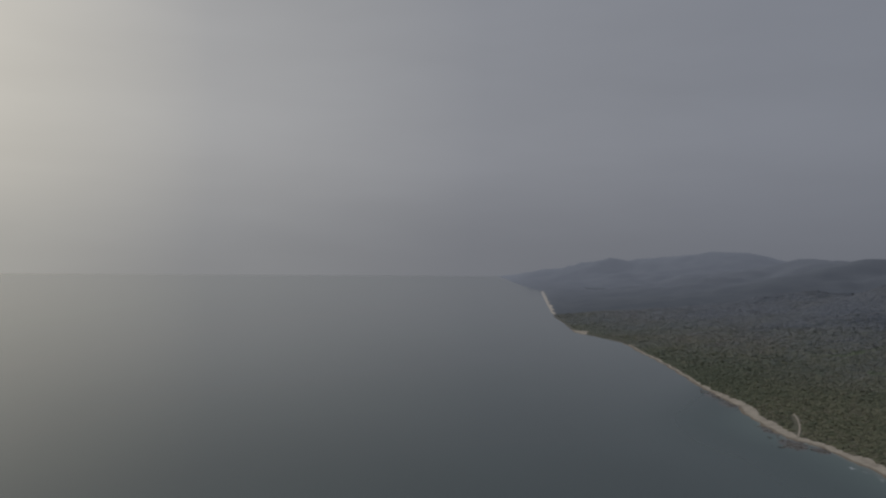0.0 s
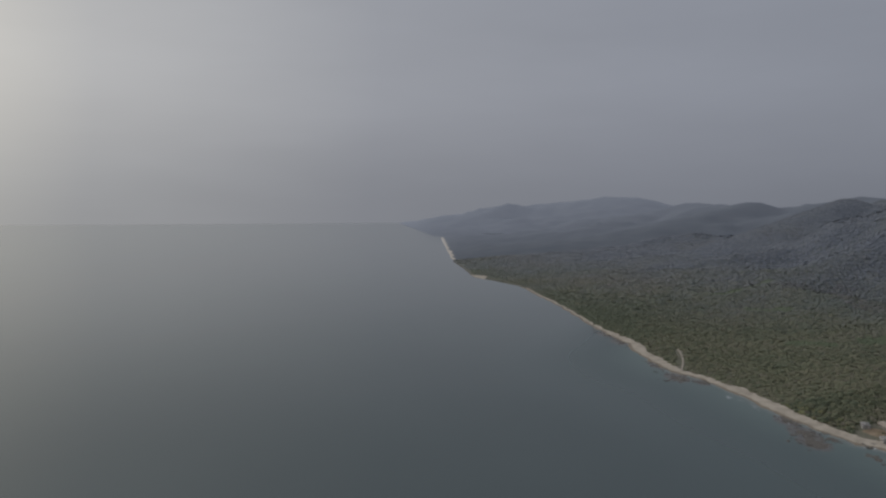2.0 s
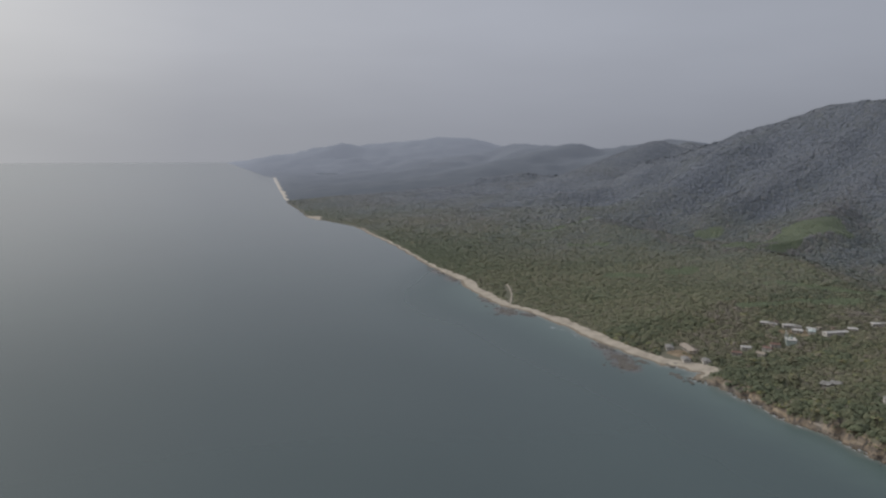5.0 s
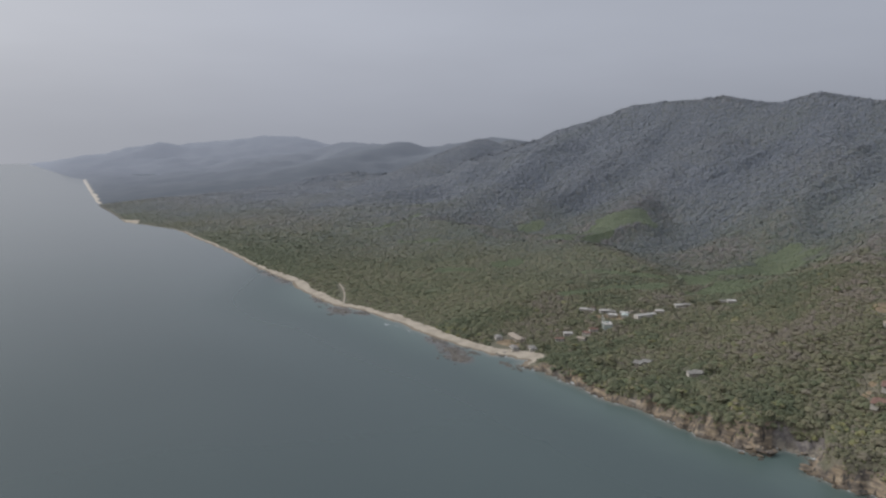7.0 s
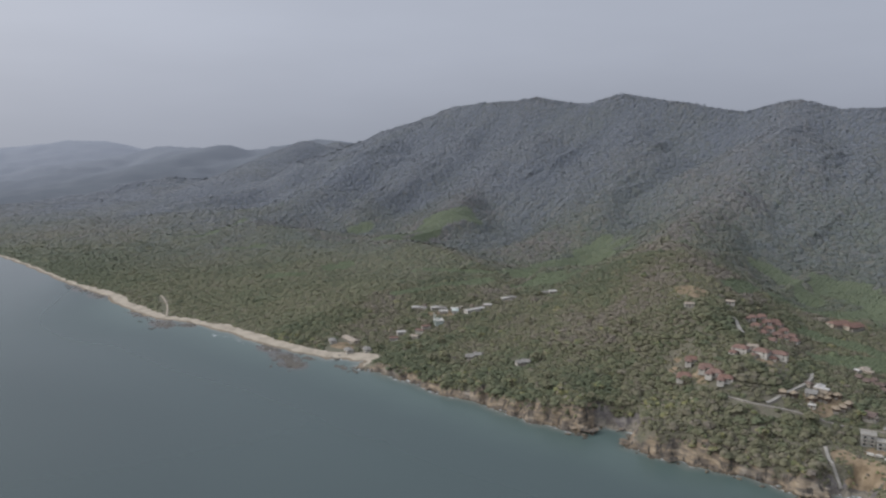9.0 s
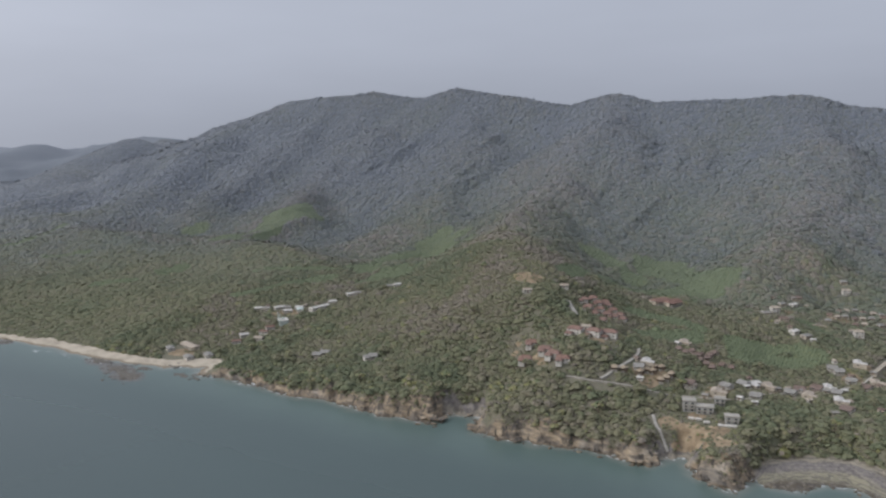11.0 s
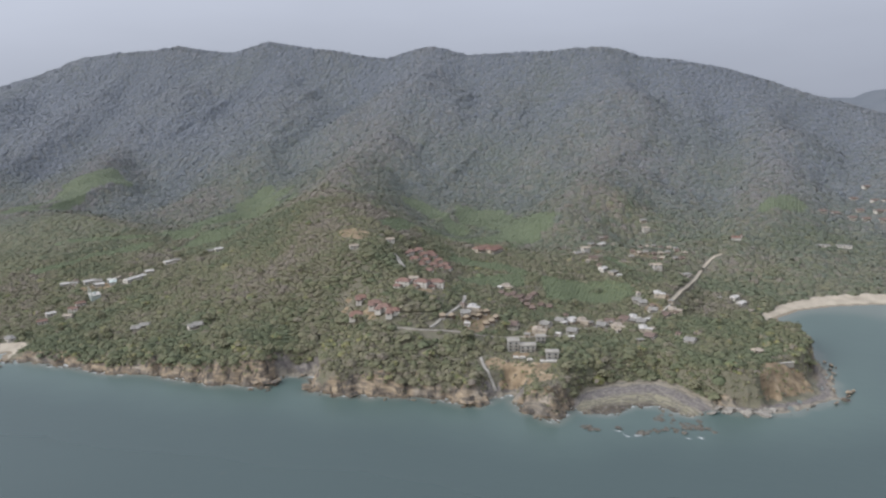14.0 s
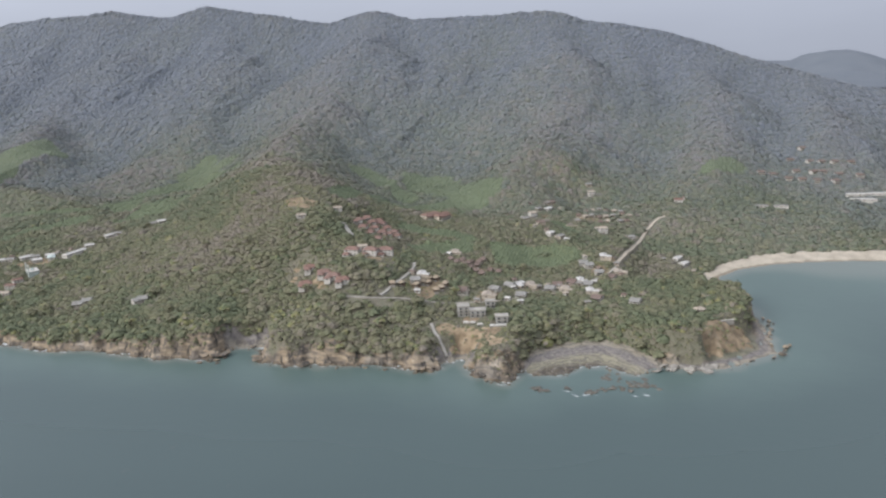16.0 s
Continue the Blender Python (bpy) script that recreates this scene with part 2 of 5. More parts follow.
# the far hills: dull green woods, with haze painted in as a glow that thickens with distance
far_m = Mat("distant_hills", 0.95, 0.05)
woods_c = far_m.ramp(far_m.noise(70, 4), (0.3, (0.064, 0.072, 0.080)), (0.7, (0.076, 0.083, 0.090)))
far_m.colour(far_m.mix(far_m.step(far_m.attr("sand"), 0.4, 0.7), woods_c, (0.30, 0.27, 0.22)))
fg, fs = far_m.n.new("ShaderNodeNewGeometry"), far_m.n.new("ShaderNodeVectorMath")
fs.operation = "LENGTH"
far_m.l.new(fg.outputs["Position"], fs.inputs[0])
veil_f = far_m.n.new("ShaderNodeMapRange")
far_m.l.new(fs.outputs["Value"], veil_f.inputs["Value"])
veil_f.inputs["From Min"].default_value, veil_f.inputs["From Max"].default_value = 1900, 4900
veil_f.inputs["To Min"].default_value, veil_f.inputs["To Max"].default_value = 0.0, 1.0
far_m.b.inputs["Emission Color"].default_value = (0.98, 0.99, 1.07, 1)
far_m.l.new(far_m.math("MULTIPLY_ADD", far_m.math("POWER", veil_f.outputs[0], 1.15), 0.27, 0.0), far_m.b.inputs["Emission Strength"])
far_m.bump(far_m.noise(9, 3), 2.5, 0.6)
BARK = plain("bark", (0.13, 0.10, 0.075), 0.9, 1.0)
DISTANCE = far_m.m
# eastern hills: the haze is one even faint glow in the material
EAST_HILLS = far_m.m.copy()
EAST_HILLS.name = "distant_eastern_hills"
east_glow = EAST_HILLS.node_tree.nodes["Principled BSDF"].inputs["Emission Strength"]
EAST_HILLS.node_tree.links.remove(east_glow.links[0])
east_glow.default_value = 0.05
# ---- the lie of the land ----
def lattice(ix, iy, seed):
    h = (ix * 374761393 + iy * 668265263 + seed * 974634777) & 0xFFFFFFFF
    h = ((h ^ (h >> 13)) * 1274126177) & 0xFFFFFFFF
    h = ((h ^ (h >> 16)) * 2246822519) & 0xFFFFFFFF
    return ((h ^ (h >> 15)) & 0xFFFFFF) / float(0xFFFFFF)


def value_noise(x, y, seed=0):
    """Smooth noise between -1 and 1, one cell to the metre."""
    x, y = np.asarray(x, float), np.asarray(y, float)
    fx, fy = np.floor(x), np.floor(y)
    ix, iy = fx.astype(np.int64), fy.astype(np.int64)
    u, v = x - fx, y - fy
    u, v = u * u * u * (u * (6 * u - 15) + 10), v * v * v * (v * (6 * v - 15) + 10)
    a, b = lattice(ix, iy, seed), lattice(ix + 1, iy, seed)
    c, d = lattice(ix, iy + 1, seed), lattice(ix + 1, iy + 1, seed)
    return 2 * ((a * (1 - u) + b * u) * (1 - v) + (c * (1 - u) + d * u) * v) - 1


def fbm(x, y, size, octaves=4, seed=0):
    total, gain = 0.0, 1.0
    for k in range(octaves):
        total = total + gain * value_noise(x / size + 17.3 * k, y / size - 9.1 * k, seed + k)
        gain, size = gain * 0.5, size * 0.49
    return total


def ease(a, b, x):
    """0 at a, 1 at b, smooth between them; a may be the larger."""
    t = np.clip((x - a) / (b - a), 0, 1)
    return t * t * (3 - 2 * t)


# the waterline from north to south: a long low coast with beaches, the cliffs, the cape and the bay behind it
SHORE_NORTH = [(345, 4900), (411, 3583), (430, 3404), (385, 2957), (324, 2290), (325, 2092), (318, 1877), (391, 1693),
               (398, 1397), (391, 1173), (397, 1036), (387, 980), (386, 927), (388, 868), (405, 834), (413, 800),
               (416, 738), (417, 691), (423, 655), (428, 624), (434, 598), (446, 582), (452, 566)]
SHORE_CLIFF = [(438, 557), (441, 532), (444, 484), (441, 444), (452, 414), (446, 378), (448, 351), (452, 326), (455, 314),
               (479, 309), (484, 288), (458, 277), (457, 248), (463, 225), (470, 193), (467, 163), (468, 149), (483, 148),
               (495, 132), (466, 120), (461, 95), (484, 88), (480, 76), (485, 60), (501, 53), (503, 35), (496, 24), (494, 11), (514, -2)]
SHORE_CAPE = [(506, -14), (510, -31), (517, -45), (534, -66), (552, -81), (570, -77), (590, -78), (609, -76), (633, -70), (668, -64), (706, -57),
              (728, -50), (758, -70), (782, -103), (798, -141), (808, -178), (813, -204), (815, -270), (800, -370), (760, -470),
              (700, -560), (660, -800), (600, -1500), (600, -4800)]
SHORE = np.array(SHORE_NORTH + SHORE_CLIFF + SHORE_CAPE, float)


def shore_distance(x, y):
    """Metres from the waterline, positive on land."""
    best = np.full(x.shape, 1e9)
    inside = np.zeros(x.shape, bool)
    ring = np.vstack([SHORE, [(9000, -4800), (9000, 4900)]])
    for k in range(len(ring)):
        (ax, ay), (bx, by) = ring[k], ring[(k + 1) % len(ring)]
        if k < len(SHORE) - 1:
            dx, dy = bx - ax, by - ay
            t = np.clip(((x - ax) * dx + (y - ay) * dy) / (dx * dx + dy * dy), 0, 1)
            best = np.minimum(best, np.hypot(x - ax - t * dx, y - ay - t * dy))
        crosses = (ay > y) != (by > y)
        if ay != by:
            inside ^= crosses & (x < ax + (y - ay) * (bx - ax) / (by - ay))
    d = np.where(inside, best, -best)
    near = np.clip(1 - np.abs(d) / 60, 0, 1) * (1 - 0.9 * ease(690, 730, x) * ease(30, 0, y))
    return d + near * (2.6 * fbm(x, y, 16, 3, 5) + 1.6 * fbm(x, y, 6, 2, 9) * ease(700, 560, y))


# crest of the mountain chain along the coast: y, height; it runs 1500 m east of the drone and bends beyond
CREST_HEIGHT = [(-4800, 60), (-1500, 80), (-700, 90), (-320, 116), (-138, 170), (-113, 178.9), (-56, 196.2), (-27, 206), (32, 224.7), (93, 235.2), (162, 243.3), (195, 255.8), (231, 262.8), (275, 260.1), (323, 256.4), (408, 258.8), (452, 258.9), (497, 258), (544, 272.5), (575, 274.2), (615, 268.4), (671, 257.1), (730, 262.2), (782, 271.6), (844, 282.7), (898, 289.9), (950, 296.7), (994, 288.9), (1039, 276.7), (1114, 284), (1186, 296), (1352, 283.7), (1469, 275.9),
                (1500, 271), (1725, 215), (2000, 170), (2411, 177), (2465, 176), (2608, 168), (2704, 154), (2779, 140), (2980, 134), (3171, 138), (3334, 141), (3470, 98), (3557, 66), (3700, 55), (4300, 40), (4900, 20)]
CREST_BEND = [(-4800, 1500), (1725, 1500), (2000, 1560), (2411, 1784), (2900, 1600), (3300, 1560), (3700, 1300), (4300, 1100), (4900, 900)]


def crest_at(y):
    return np.interp(y, *np.array(CREST_BEND, float).T), np.interp(y, *np.array(CREST_HEIGHT, float).T)


# spurs that run down from it: from x, y, z to x, y, z, half width
SPURS = [(1330, 760, 214, 690, 350, 74, 120), (690, 350, 74, 530, 262, 38, 85), (530, 262, 38, 480, 205, 20, 70),
         (1420, 1180, 250, 900, 900, 66, 130), (900, 900, 66, 700, 760, 22, 110), (1420, 1560, 230, 860, 1340, 40, 150),
         (1400, 560, 236, 1000, 330, 76, 95), (1380, 240, 220, 1040, 70, 60, 100), (1380, -60, 160, 1010, -190, 40, 110),
         (1500, 2150, 190, 900, 1900, 40, 200), (1500, 2700, 160, 800, 2500, 40, 230)]
# ridges of the mountain face, from the crest down to its foot: x, y, height
RIDGES = [[(1500, 1036, 278), (1400, 1071, 221), (1310, 1077, 175), (1230, 1075, 142), (1110, 1049, 97), (1020, 999, 76), (960, 993, 55), (860, 985, 38)],
          [(1500, 905, 278), (1400, 840, 213), (1290, 800, 158), (1160, 765, 104)],
          [(1500, 569, 266), (1400, 552, 225), (1290, 547, 171), (1190, 541, 133), (1090, 536, 100), (980, 510, 79), (880, 471, 66), (740, 401, 63)],
          [(1500, 420, 240), (1400, 395, 185), (1300, 380, 132)],
          [(1500, 238, 252), (1380, 188, 195), (1270, 162, 140), (1150, 161, 99), (1050, 169, 76), (960, 190, 54)],
          [(1500, 100, 225), (1390, 60, 160), (1280, 40, 108)],
          [(1500, -13, 203), (1330, -52, 136), (1180, -64, 86), (1030, -50, 52)],
          [(1500, -200, 145), (1330, -215, 98), (1150, -215, 62)],
          [(1500, 1290, 276), (1380, 1300, 205), (1200, 1290, 120), (1000, 1240, 62)]]
# single hills: x, y, height, radius across, radius along
HILLS = [(512, -22, 20, 34, 40), (2480, -455, 102, 420, 190), (1600, 4080, 125, 330, 330), (1120, 4300, 70, 420, 300),
         (640, 4420, 34, 330, 300), (1480, 2840, 8, 240, 200), (470, 345, 10, 40, 60), (505, 200, 10, 45, 60)]


def platform_place(x, y):
    """The wave-cut platform below the cape: how much a place belongs to it, and metres from the arc of its back edge."""
    run = np.interp(y, [-6, -1, 12, 26, 40, 53, 74, 84, 92], [504, 511, 522, 534, 540, 534, 522, 511, 492]) - x
    return ease(-26, 0, run) * ease(100, 86, y) * ease(-14, -3, y), run


def mountain_face(x, y, s, crest_z):
    """Steep ridges with hollows between them under the crest, cut by small gullies."""
    z = crest_z * (0.07 * s + 0.93 * np.clip(s, 0, 1) ** 4.0)
    for line in RIDGES:
        top = np.full(np.shape(x), -200.0)
        for (ax, ay, az), (bx, by, bz) in zip(line, line[1:]):
            dx, dy = bx - ax, by - ay
            t = np.clip(((x - ax) * dx + (y - ay) * dy) / (dx * dx + dy * dy), 0, 1)
            off = np.hypot(x - ax - t * dx, y - ay - t * dy)
            top = np.maximum(top, az + (bz - az) * t - 0.54 * (np.sqrt(off * off + 700) - 26) - 4)
        z = np.maximum(z, top) + 6 * np.log1p(np.exp(-np.abs(top - z) / 6))
    cut = ease(0.28, 0.5, s) * ease(1.0, 0.86, s)
    z = z - cut * 9 * np.abs(fbm(0.4 * x + 40, y + 0.2 * x, 85, 3, 23)) + cut * 4 * fbm(x, y, 150, 3, 25) + 3.5 * cut
    return z + ease(0.1, 0.3, s) * 2.2 * fbm(x, y, 60, 3, 27)


def cape_ledge(x, y):
    """Where low rock lies at the foot of the cape."""
    return ease(2, -18, y) * ease(650, 590, x)


def ledge_width(x, y):
    """Metres of low rock between the water and the slope of the cape."""
    return 6 + 7 * ease(-28, -42, y) * ease(588, 566, x)


def ground_height(x, y):
    d = shore_distance(x, y)
    crest_x, crest_z = crest_at(y)
    s = np.clip((x - 430) / (crest_x - 430), 0, 3)
    rise = np.where(s < 1, 0.10 * s + 0.90 * np.clip(s, 0, 1) ** 2.3, 1 - 0.5 * np.clip((s - 1) / 0.7, 0, 1))
    folds = np.exp(-((s - 0.62) / 0.33) ** 2)
    z = crest_z * rise + folds * (24 * fbm(x, y, 330, 3, 21) + 46 * (0.42 - np.abs(fbm(0.55 * x + 90, y + 0.35 * x, 210, 2, 31))))
    z = z + ease(0.0, 0.25, s) * (5 * fbm(x, y, 120, 3, 41) + 2.5 * fbm(x, y, 38, 2, 43))
    for ax, ay, az, bx, by, bz, wide in SPURS:
        dx, dy = bx - ax, by - ay
        t = np.clip(((x - ax) * dx + (y - ay) * dy) / (dx * dx + dy * dy), 0, 1)
        off = np.hypot(x - ax - t * dx, y - ay - t * dy) / wide
        top = (az + (bz - az) * t) * np.exp(-off * off)
        z = z + 16 * np.log1p(np.exp(np.clip((top - z - 6) / 16, -30, 8))) * ease(2.4, 1.2, off)
    z = z + (mountain_face(x, y, s, crest_z) - z) * ease(760, 940, x) * ease(1480, 1220, y) * ease(1.07, 1.0, s)
    for hx, hy, hz, rx, ry in HILLS:
        z = z + hz * np.exp(-((x - hx) / rx) ** 2 - ((y - hy) / ry) ** 2)
    cliffs = ease(562, 528, y) * (1 - ease(640, 700, x) * ease(60, 0, y))
    inlet = np.exp(-((x - 482) / 16) ** 2 - ((y - 298) / 13) ** 2) + np.exp(-((x - 497) / 13) ** 2 - ((y - 136) / 14) ** 2) \
        + np.exp(-((x - 516) / 15) ** 2 - ((y - 34) / 42) ** 2)
    top = (16 + 4 * fbm(x, y, 60, 2, 51)) * (1 - 0.42 * ease(290, 400, y))
    steep = 7.5 + 3 * fbm(x, y, 30, 2, 53) + 17 * inlet
    # buttresses and gullies of the face
    ledge, low_rock = cape_ledge(x, y), ledge_width(x, y)
    steep = steep + 12 * ledge * ease(-26, -40, y) * ease(600, 570, x)
    d_cliff = d - low_rock * ledge
    gully = (4.4 * np.abs(fbm(x, y, 17, 2, 59)) + 1.8 * np.abs(fbm(x, y, 5.5, 2, 65))) * ease(0, 2.5, d_cliff)
    face = np.clip((d_cliff - gully) / steep, 0, 1)
    cliff = top * face ** 0.75 + 0.9 * fbm(x, y, 7, 3, 57) * ease(0, 3, d) * ease(1.3, 0.6, d / steep) + ledge * ease(0, 4, d) * ease(low_rock + 7, low_rock - 3, d) * (0.7 + 0.5 * fbm(x, y, 6, 3, 69))
    terrace, run = platform_place(x, y)
    terrace = terrace * ease(0, 3, d)
    cliff = cliff * (1 - terrace) + terrace * (2.6 - 1.7 * ease(0, 30, run) + 0.45 * np.sin(1.3 * run + 1.4 * fbm(x, y, 18, 2, 61)) + 0.4 * fbm(x, y, 5, 2, 63)) * ease(0, 6, d)
    flat = 0.055 * np.clip(d, 0, 45) + 0.03 * np.clip(d - 45, 0, 300)
    low = ease(0, 1, cliffs) * cliff + (1 - cliffs) * flat
    settle = ease(0, 130, d) * (1 - 0.9 * terrace) * (1 - 0.9 * ledge * ease(low_rock + 9, low_rock, d))
    z = low * (1 - 0.75 * ease(40, 260, d)) + z * settle
    z = np.where(d < 0, np.maximum(d * 0.16, -26.0), z)
    return z, d, cliffs


# ---- ground and sea ----
def axis(*runs):
    """Coordinates from runs of (start, end, first step, last step)."""
    values = []
    for a, b, s0, s1 in runs:
        v = a
        while v < b - 1e-6:
            values.append(v)
            v += s0 + (s1 - s0) * (v - a) / (b - a)
    return np.array(values + [runs[-1][1]])


def sheet(name, xs, ys, z, material, layers):
    """A grid of quads with float attributes on its points."""
    nx, ny = len(xs), len(ys)
    gx, gy = np.meshgrid(xs, ys)
    co = np.stack([gx.ravel(), gy.ravel(), z.ravel()], 1)
    i = (np.arange(ny - 1)[:, None] * nx + np.arange(nx - 1)[None, :]).ravel()
    quads = np.stack([i, i + 1, i + nx + 1, i + nx], 1)
    me = bpy.data.meshes.new(name)
    me.vertices.add(len(co))
    me.vertices.foreach_set("co", co.astype(np.float32).ravel())
    me.loops.add(quads.size)
    me.loops.foreach_set("vertex_index", quads.astype(np.int32).ravel())
    me.polygons.add(len(quads))
    me.polygons.foreach_set("loop_start", np.arange(0, quads.size, 4, dtype=np.int32))
    me.polygons.foreach_set("use_smooth", np.ones(len(quads), bool))
    for key, values in layers.items():
        me.attributes.new(key, "FLOAT", "POINT").data.foreach_set("value", values.astype(np.float32).ravel())
    me.materials.append(material)
    me.update()
    return new(name, me)


# strips of plantation and meadow: from x, y to x, y, half width
FIELDS = [(748, 592, 803, 588, 14), (757, 556, 806, 560, 12), (990, 690, 1045, 680, 15), (710, 766, 740, 727, 6), (740, 727, 771, 650, 7), (846, 985, 955, 1000, 20), (955, 1000, 1035, 980, 24), (774, 631, 880, 674, 14), (973, 660, 1012, 652, 24), (1018, 416, 1006, 382, 16), (1006, 382, 948, 333, 18), (850, 673, 928, 668, 34), (928, 668, 973, 638, 36), (731, 604, 771, 568, 7), (771, 568, 779, 534, 7), (683, 685, 725, 655, 11), (1005, 988, 1031, 968, 21), (826, 943, 971, 975, 8), (651, 885, 681, 882, 10), (928, 1179, 951, 1165, 15), (1013, 336, 997, 289, 30), (997, 289, 910, 223, 30), (880, 344, 784, 264, 30), (883, 279, 857, 240, 14), (1050, -54, 1067, -79, 16), (799, 110, 789, 94, 7), (704, 1330, 810, 1384, 11), (665, 1401, 704, 1330, 6), (588, 935, 617, 899, 11), (653, 897, 680, 881, 8), (664, 1196, 707, 1152, 7),
          (612, 696, 679, 687, 8), (689, 139, 713, 111, 14), (669, 136, 700, 88, 11), (713, 111, 709, 84, 13), (700, 314, 904, 358, 11), (904, 358, 876, 293, 17), (695, 239, 702, 203, 11), (643, 214, 676, 180, 12), (702, 203, 698, 185, 11)]
# bare earth: x, y, radius
BARE = [(538, -36, 11), (546, -51, 11), (554, -59, 8), (646, 333, 10), (644, 321, 9), (557, 292, 3), (554, 178, 10), (575, 229, 8), (534, 258, 6), (564, 132, 8), (496, 114, 9), (601, 104, 8), (470, 618, 13), (462, 570, 9), (549, -47, 15), (562, -56, 14), (572, -62, 9), (507, 134, 13), (509, 149, 9), (508, 119, 10), (497, 109, 7), (542, -60, 11), (533, -50, 6), (548, 290, 3), (521, -40, 5),
        (759, 228, 13), (478, 104, 4), (590, 226, 9), (576, -27, 6), (556, 186, 9), (566, 176, 8), (523, 136, 7), (541, 262, 8), (631, 155, 8),
        (641, 74, 9), (606, 104, 7), (682, 55, 9), (622, 86, 7), (575, 128, 6), (842, 84, 10), (866, 72, 9), (832, 131, 8), (703, 48, 6), (590, 609, 10), (604, 592, 10)]
# slopes with low brown scrub in place of trees: x, y, radius
SCRUB = [(521, -12, 8), (523, -22, 9), (526, -31, 8), (646, 330, 17), (640, 318, 12), (557, 292, 13), (575, 226, 14), (534, 256, 13), (564, 132, 11), (470, 618, 20), (463, 568, 15), (548, -46, 19), (563, -56, 17), (508, 140, 24), (506, 118, 18), (506, 146, 10), (504, 114, 12), (538, -50, 23), (531, -62, 14), (550, -60, 13), (478, 104, 13), (490, 106, 11), (680, 348, 16), (660, 325, 14),
         (470, 205, 4), (472, 180, 4), (560, 190, 9), (552, 182, 9), (590, 228, 15), (759, 228, 18), (556, 186, 14), (566, 176, 13), (541, 262, 13), (631, 155, 14), (641, 74, 14), (606, 104, 11), (682, 55, 14), (622, 86, 11),
         (575, 128, 10), (842, 84, 15), (866, 72, 14), (832, 131, 12), (590, 609, 14), (604, 592, 14)]


def haze_base(x, y):
    """How far leaf and ground colours are shifted to the painted distance haze."""
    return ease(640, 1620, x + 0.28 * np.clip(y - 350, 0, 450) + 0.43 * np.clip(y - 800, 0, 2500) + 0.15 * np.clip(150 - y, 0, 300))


def field_mask(x, y):
    m = np.zeros(np.shape(x))
    for ax, ay, bx, by, wide in FIELDS:
        dx, dy = bx - ax, by - ay
        t = np.clip(((x - ax) * dx + (y - ay) * dy) / (dx * dx + dy * dy), 0, 1)
        m = np.maximum(m, ease(1.35, 0.6, np.hypot(x - ax - t * dx, y - ay - t * dy) / wide + 0.5 * fbm(x, y, 45, 3, 77)))
    return m


def bare_mask(x, y):
    m = np.zeros(np.shape(x))
    for bx, by, r in BARE:
        m = np.maximum(m, ease(1.2, 0.7, np.hypot(x - bx, y - by) / r + 0.3 * fbm(x, y, 12, 2, 79)))
    return m


def scrub_mask(x, y):
    m = np.zeros(np.shape(x))
    for bx, by, r in SCRUB:
        m = np.maximum(m, ease(1.2, 0.7, np.hypot(x - bx, y - by) / r + 0.4 * fbm(x, y, 14, 2, 79)))
    return m


def shelf_mask(x, y):
    """Wave-cut platform below the cape, a small one in the cove and one under the hotel."""
    m = ease(0.8, 0.98, platform_place(x, y)[0])
    m = np.maximum(m, ease(1.2, 0.9, np.hypot((x - 486) / 14, (y - 300) / 18)))
    m = np.maximum(m, cape_ledge(x, y) * ease(ledge_width(x, y) + 4, ledge_width(x, y) - 1, shore_distance(x, y)))
    return np.maximum(m, ease(1.2, 0.9, np.hypot((x - 492) / 12, (y - 138) / 18)))


def sand_mask(x, y, d):
    wide = (24 + 10 * ease(820, 760, y)) * ease(545, 572, y) * ease(1720, 1640, y) * (0.78 + 0.22 * fbm(x, y, 90, 2, 81)) * (1 - 0.55 * ease(900, 1400, y))
    wide = wide + 14 * ease(2250, 2400, y) * ease(3500, 3350, y) + 34 * np.exp(-((y - 1880) / 34) ** 2)
    wide = np.maximum(wide, (14 + 14 * ease(-20, -110, y)) * ease(690, 715, x) * ease(16, -6, y))
    return np.where(d > -14, ease(1.15, 0.9, d / np.maximum(wide, 0.01)) * (wide > 2), 0)


xs = axis((-4900, 300, 400, 60), (300, 360, 8, 4), (360, 438, 2.4, 2.0), (438, 545, 1.1, 1.2), (545, 640, 1.8, 2.6), (640, 900, 3, 8), (900, 1740, 9, 13), (1740, 1760, 10, 10))
ys = axis((-1800, -240, 90, 10), (-240, -110, 7, 3), (-110, 540, 1.6, 1.7), (540, 1300, 2.6, 8), (1300, 2300, 8, 14))
xs = xs[xs >= 180]
GX, GY = np.meshgrid(xs, ys)
GZ, GD, GC = ground_height(GX, GY)
sandy = sand_mask(GX, GY, GD)
rocky = GC * ease(12, 6, GD + 4 * fbm(GX, GY, 20, 2, 83)) * (1 - sandy)
rocky = np.maximum(rocky, ease(0.85, 0.98, platform_place(GX, GY)[0]))
rocky = np.maximum(rocky, 0.55 * ease(9, 3, GD) * (1 - sandy))
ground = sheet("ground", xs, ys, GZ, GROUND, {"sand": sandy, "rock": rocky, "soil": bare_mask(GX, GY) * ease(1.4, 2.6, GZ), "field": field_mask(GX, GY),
                                              "wet": ease(7, 2, GD), "hazed": haze_base(GX, GY), "shelf": shelf_mask(GX, GY), "run": np.where(platform_place(GX, GY)[0] > 0, platform_place(GX, GY)[1], GD)})
tagged(ground, "forested coastal ground with beaches, tan cliffs and scrub", "ground", kind="structure")

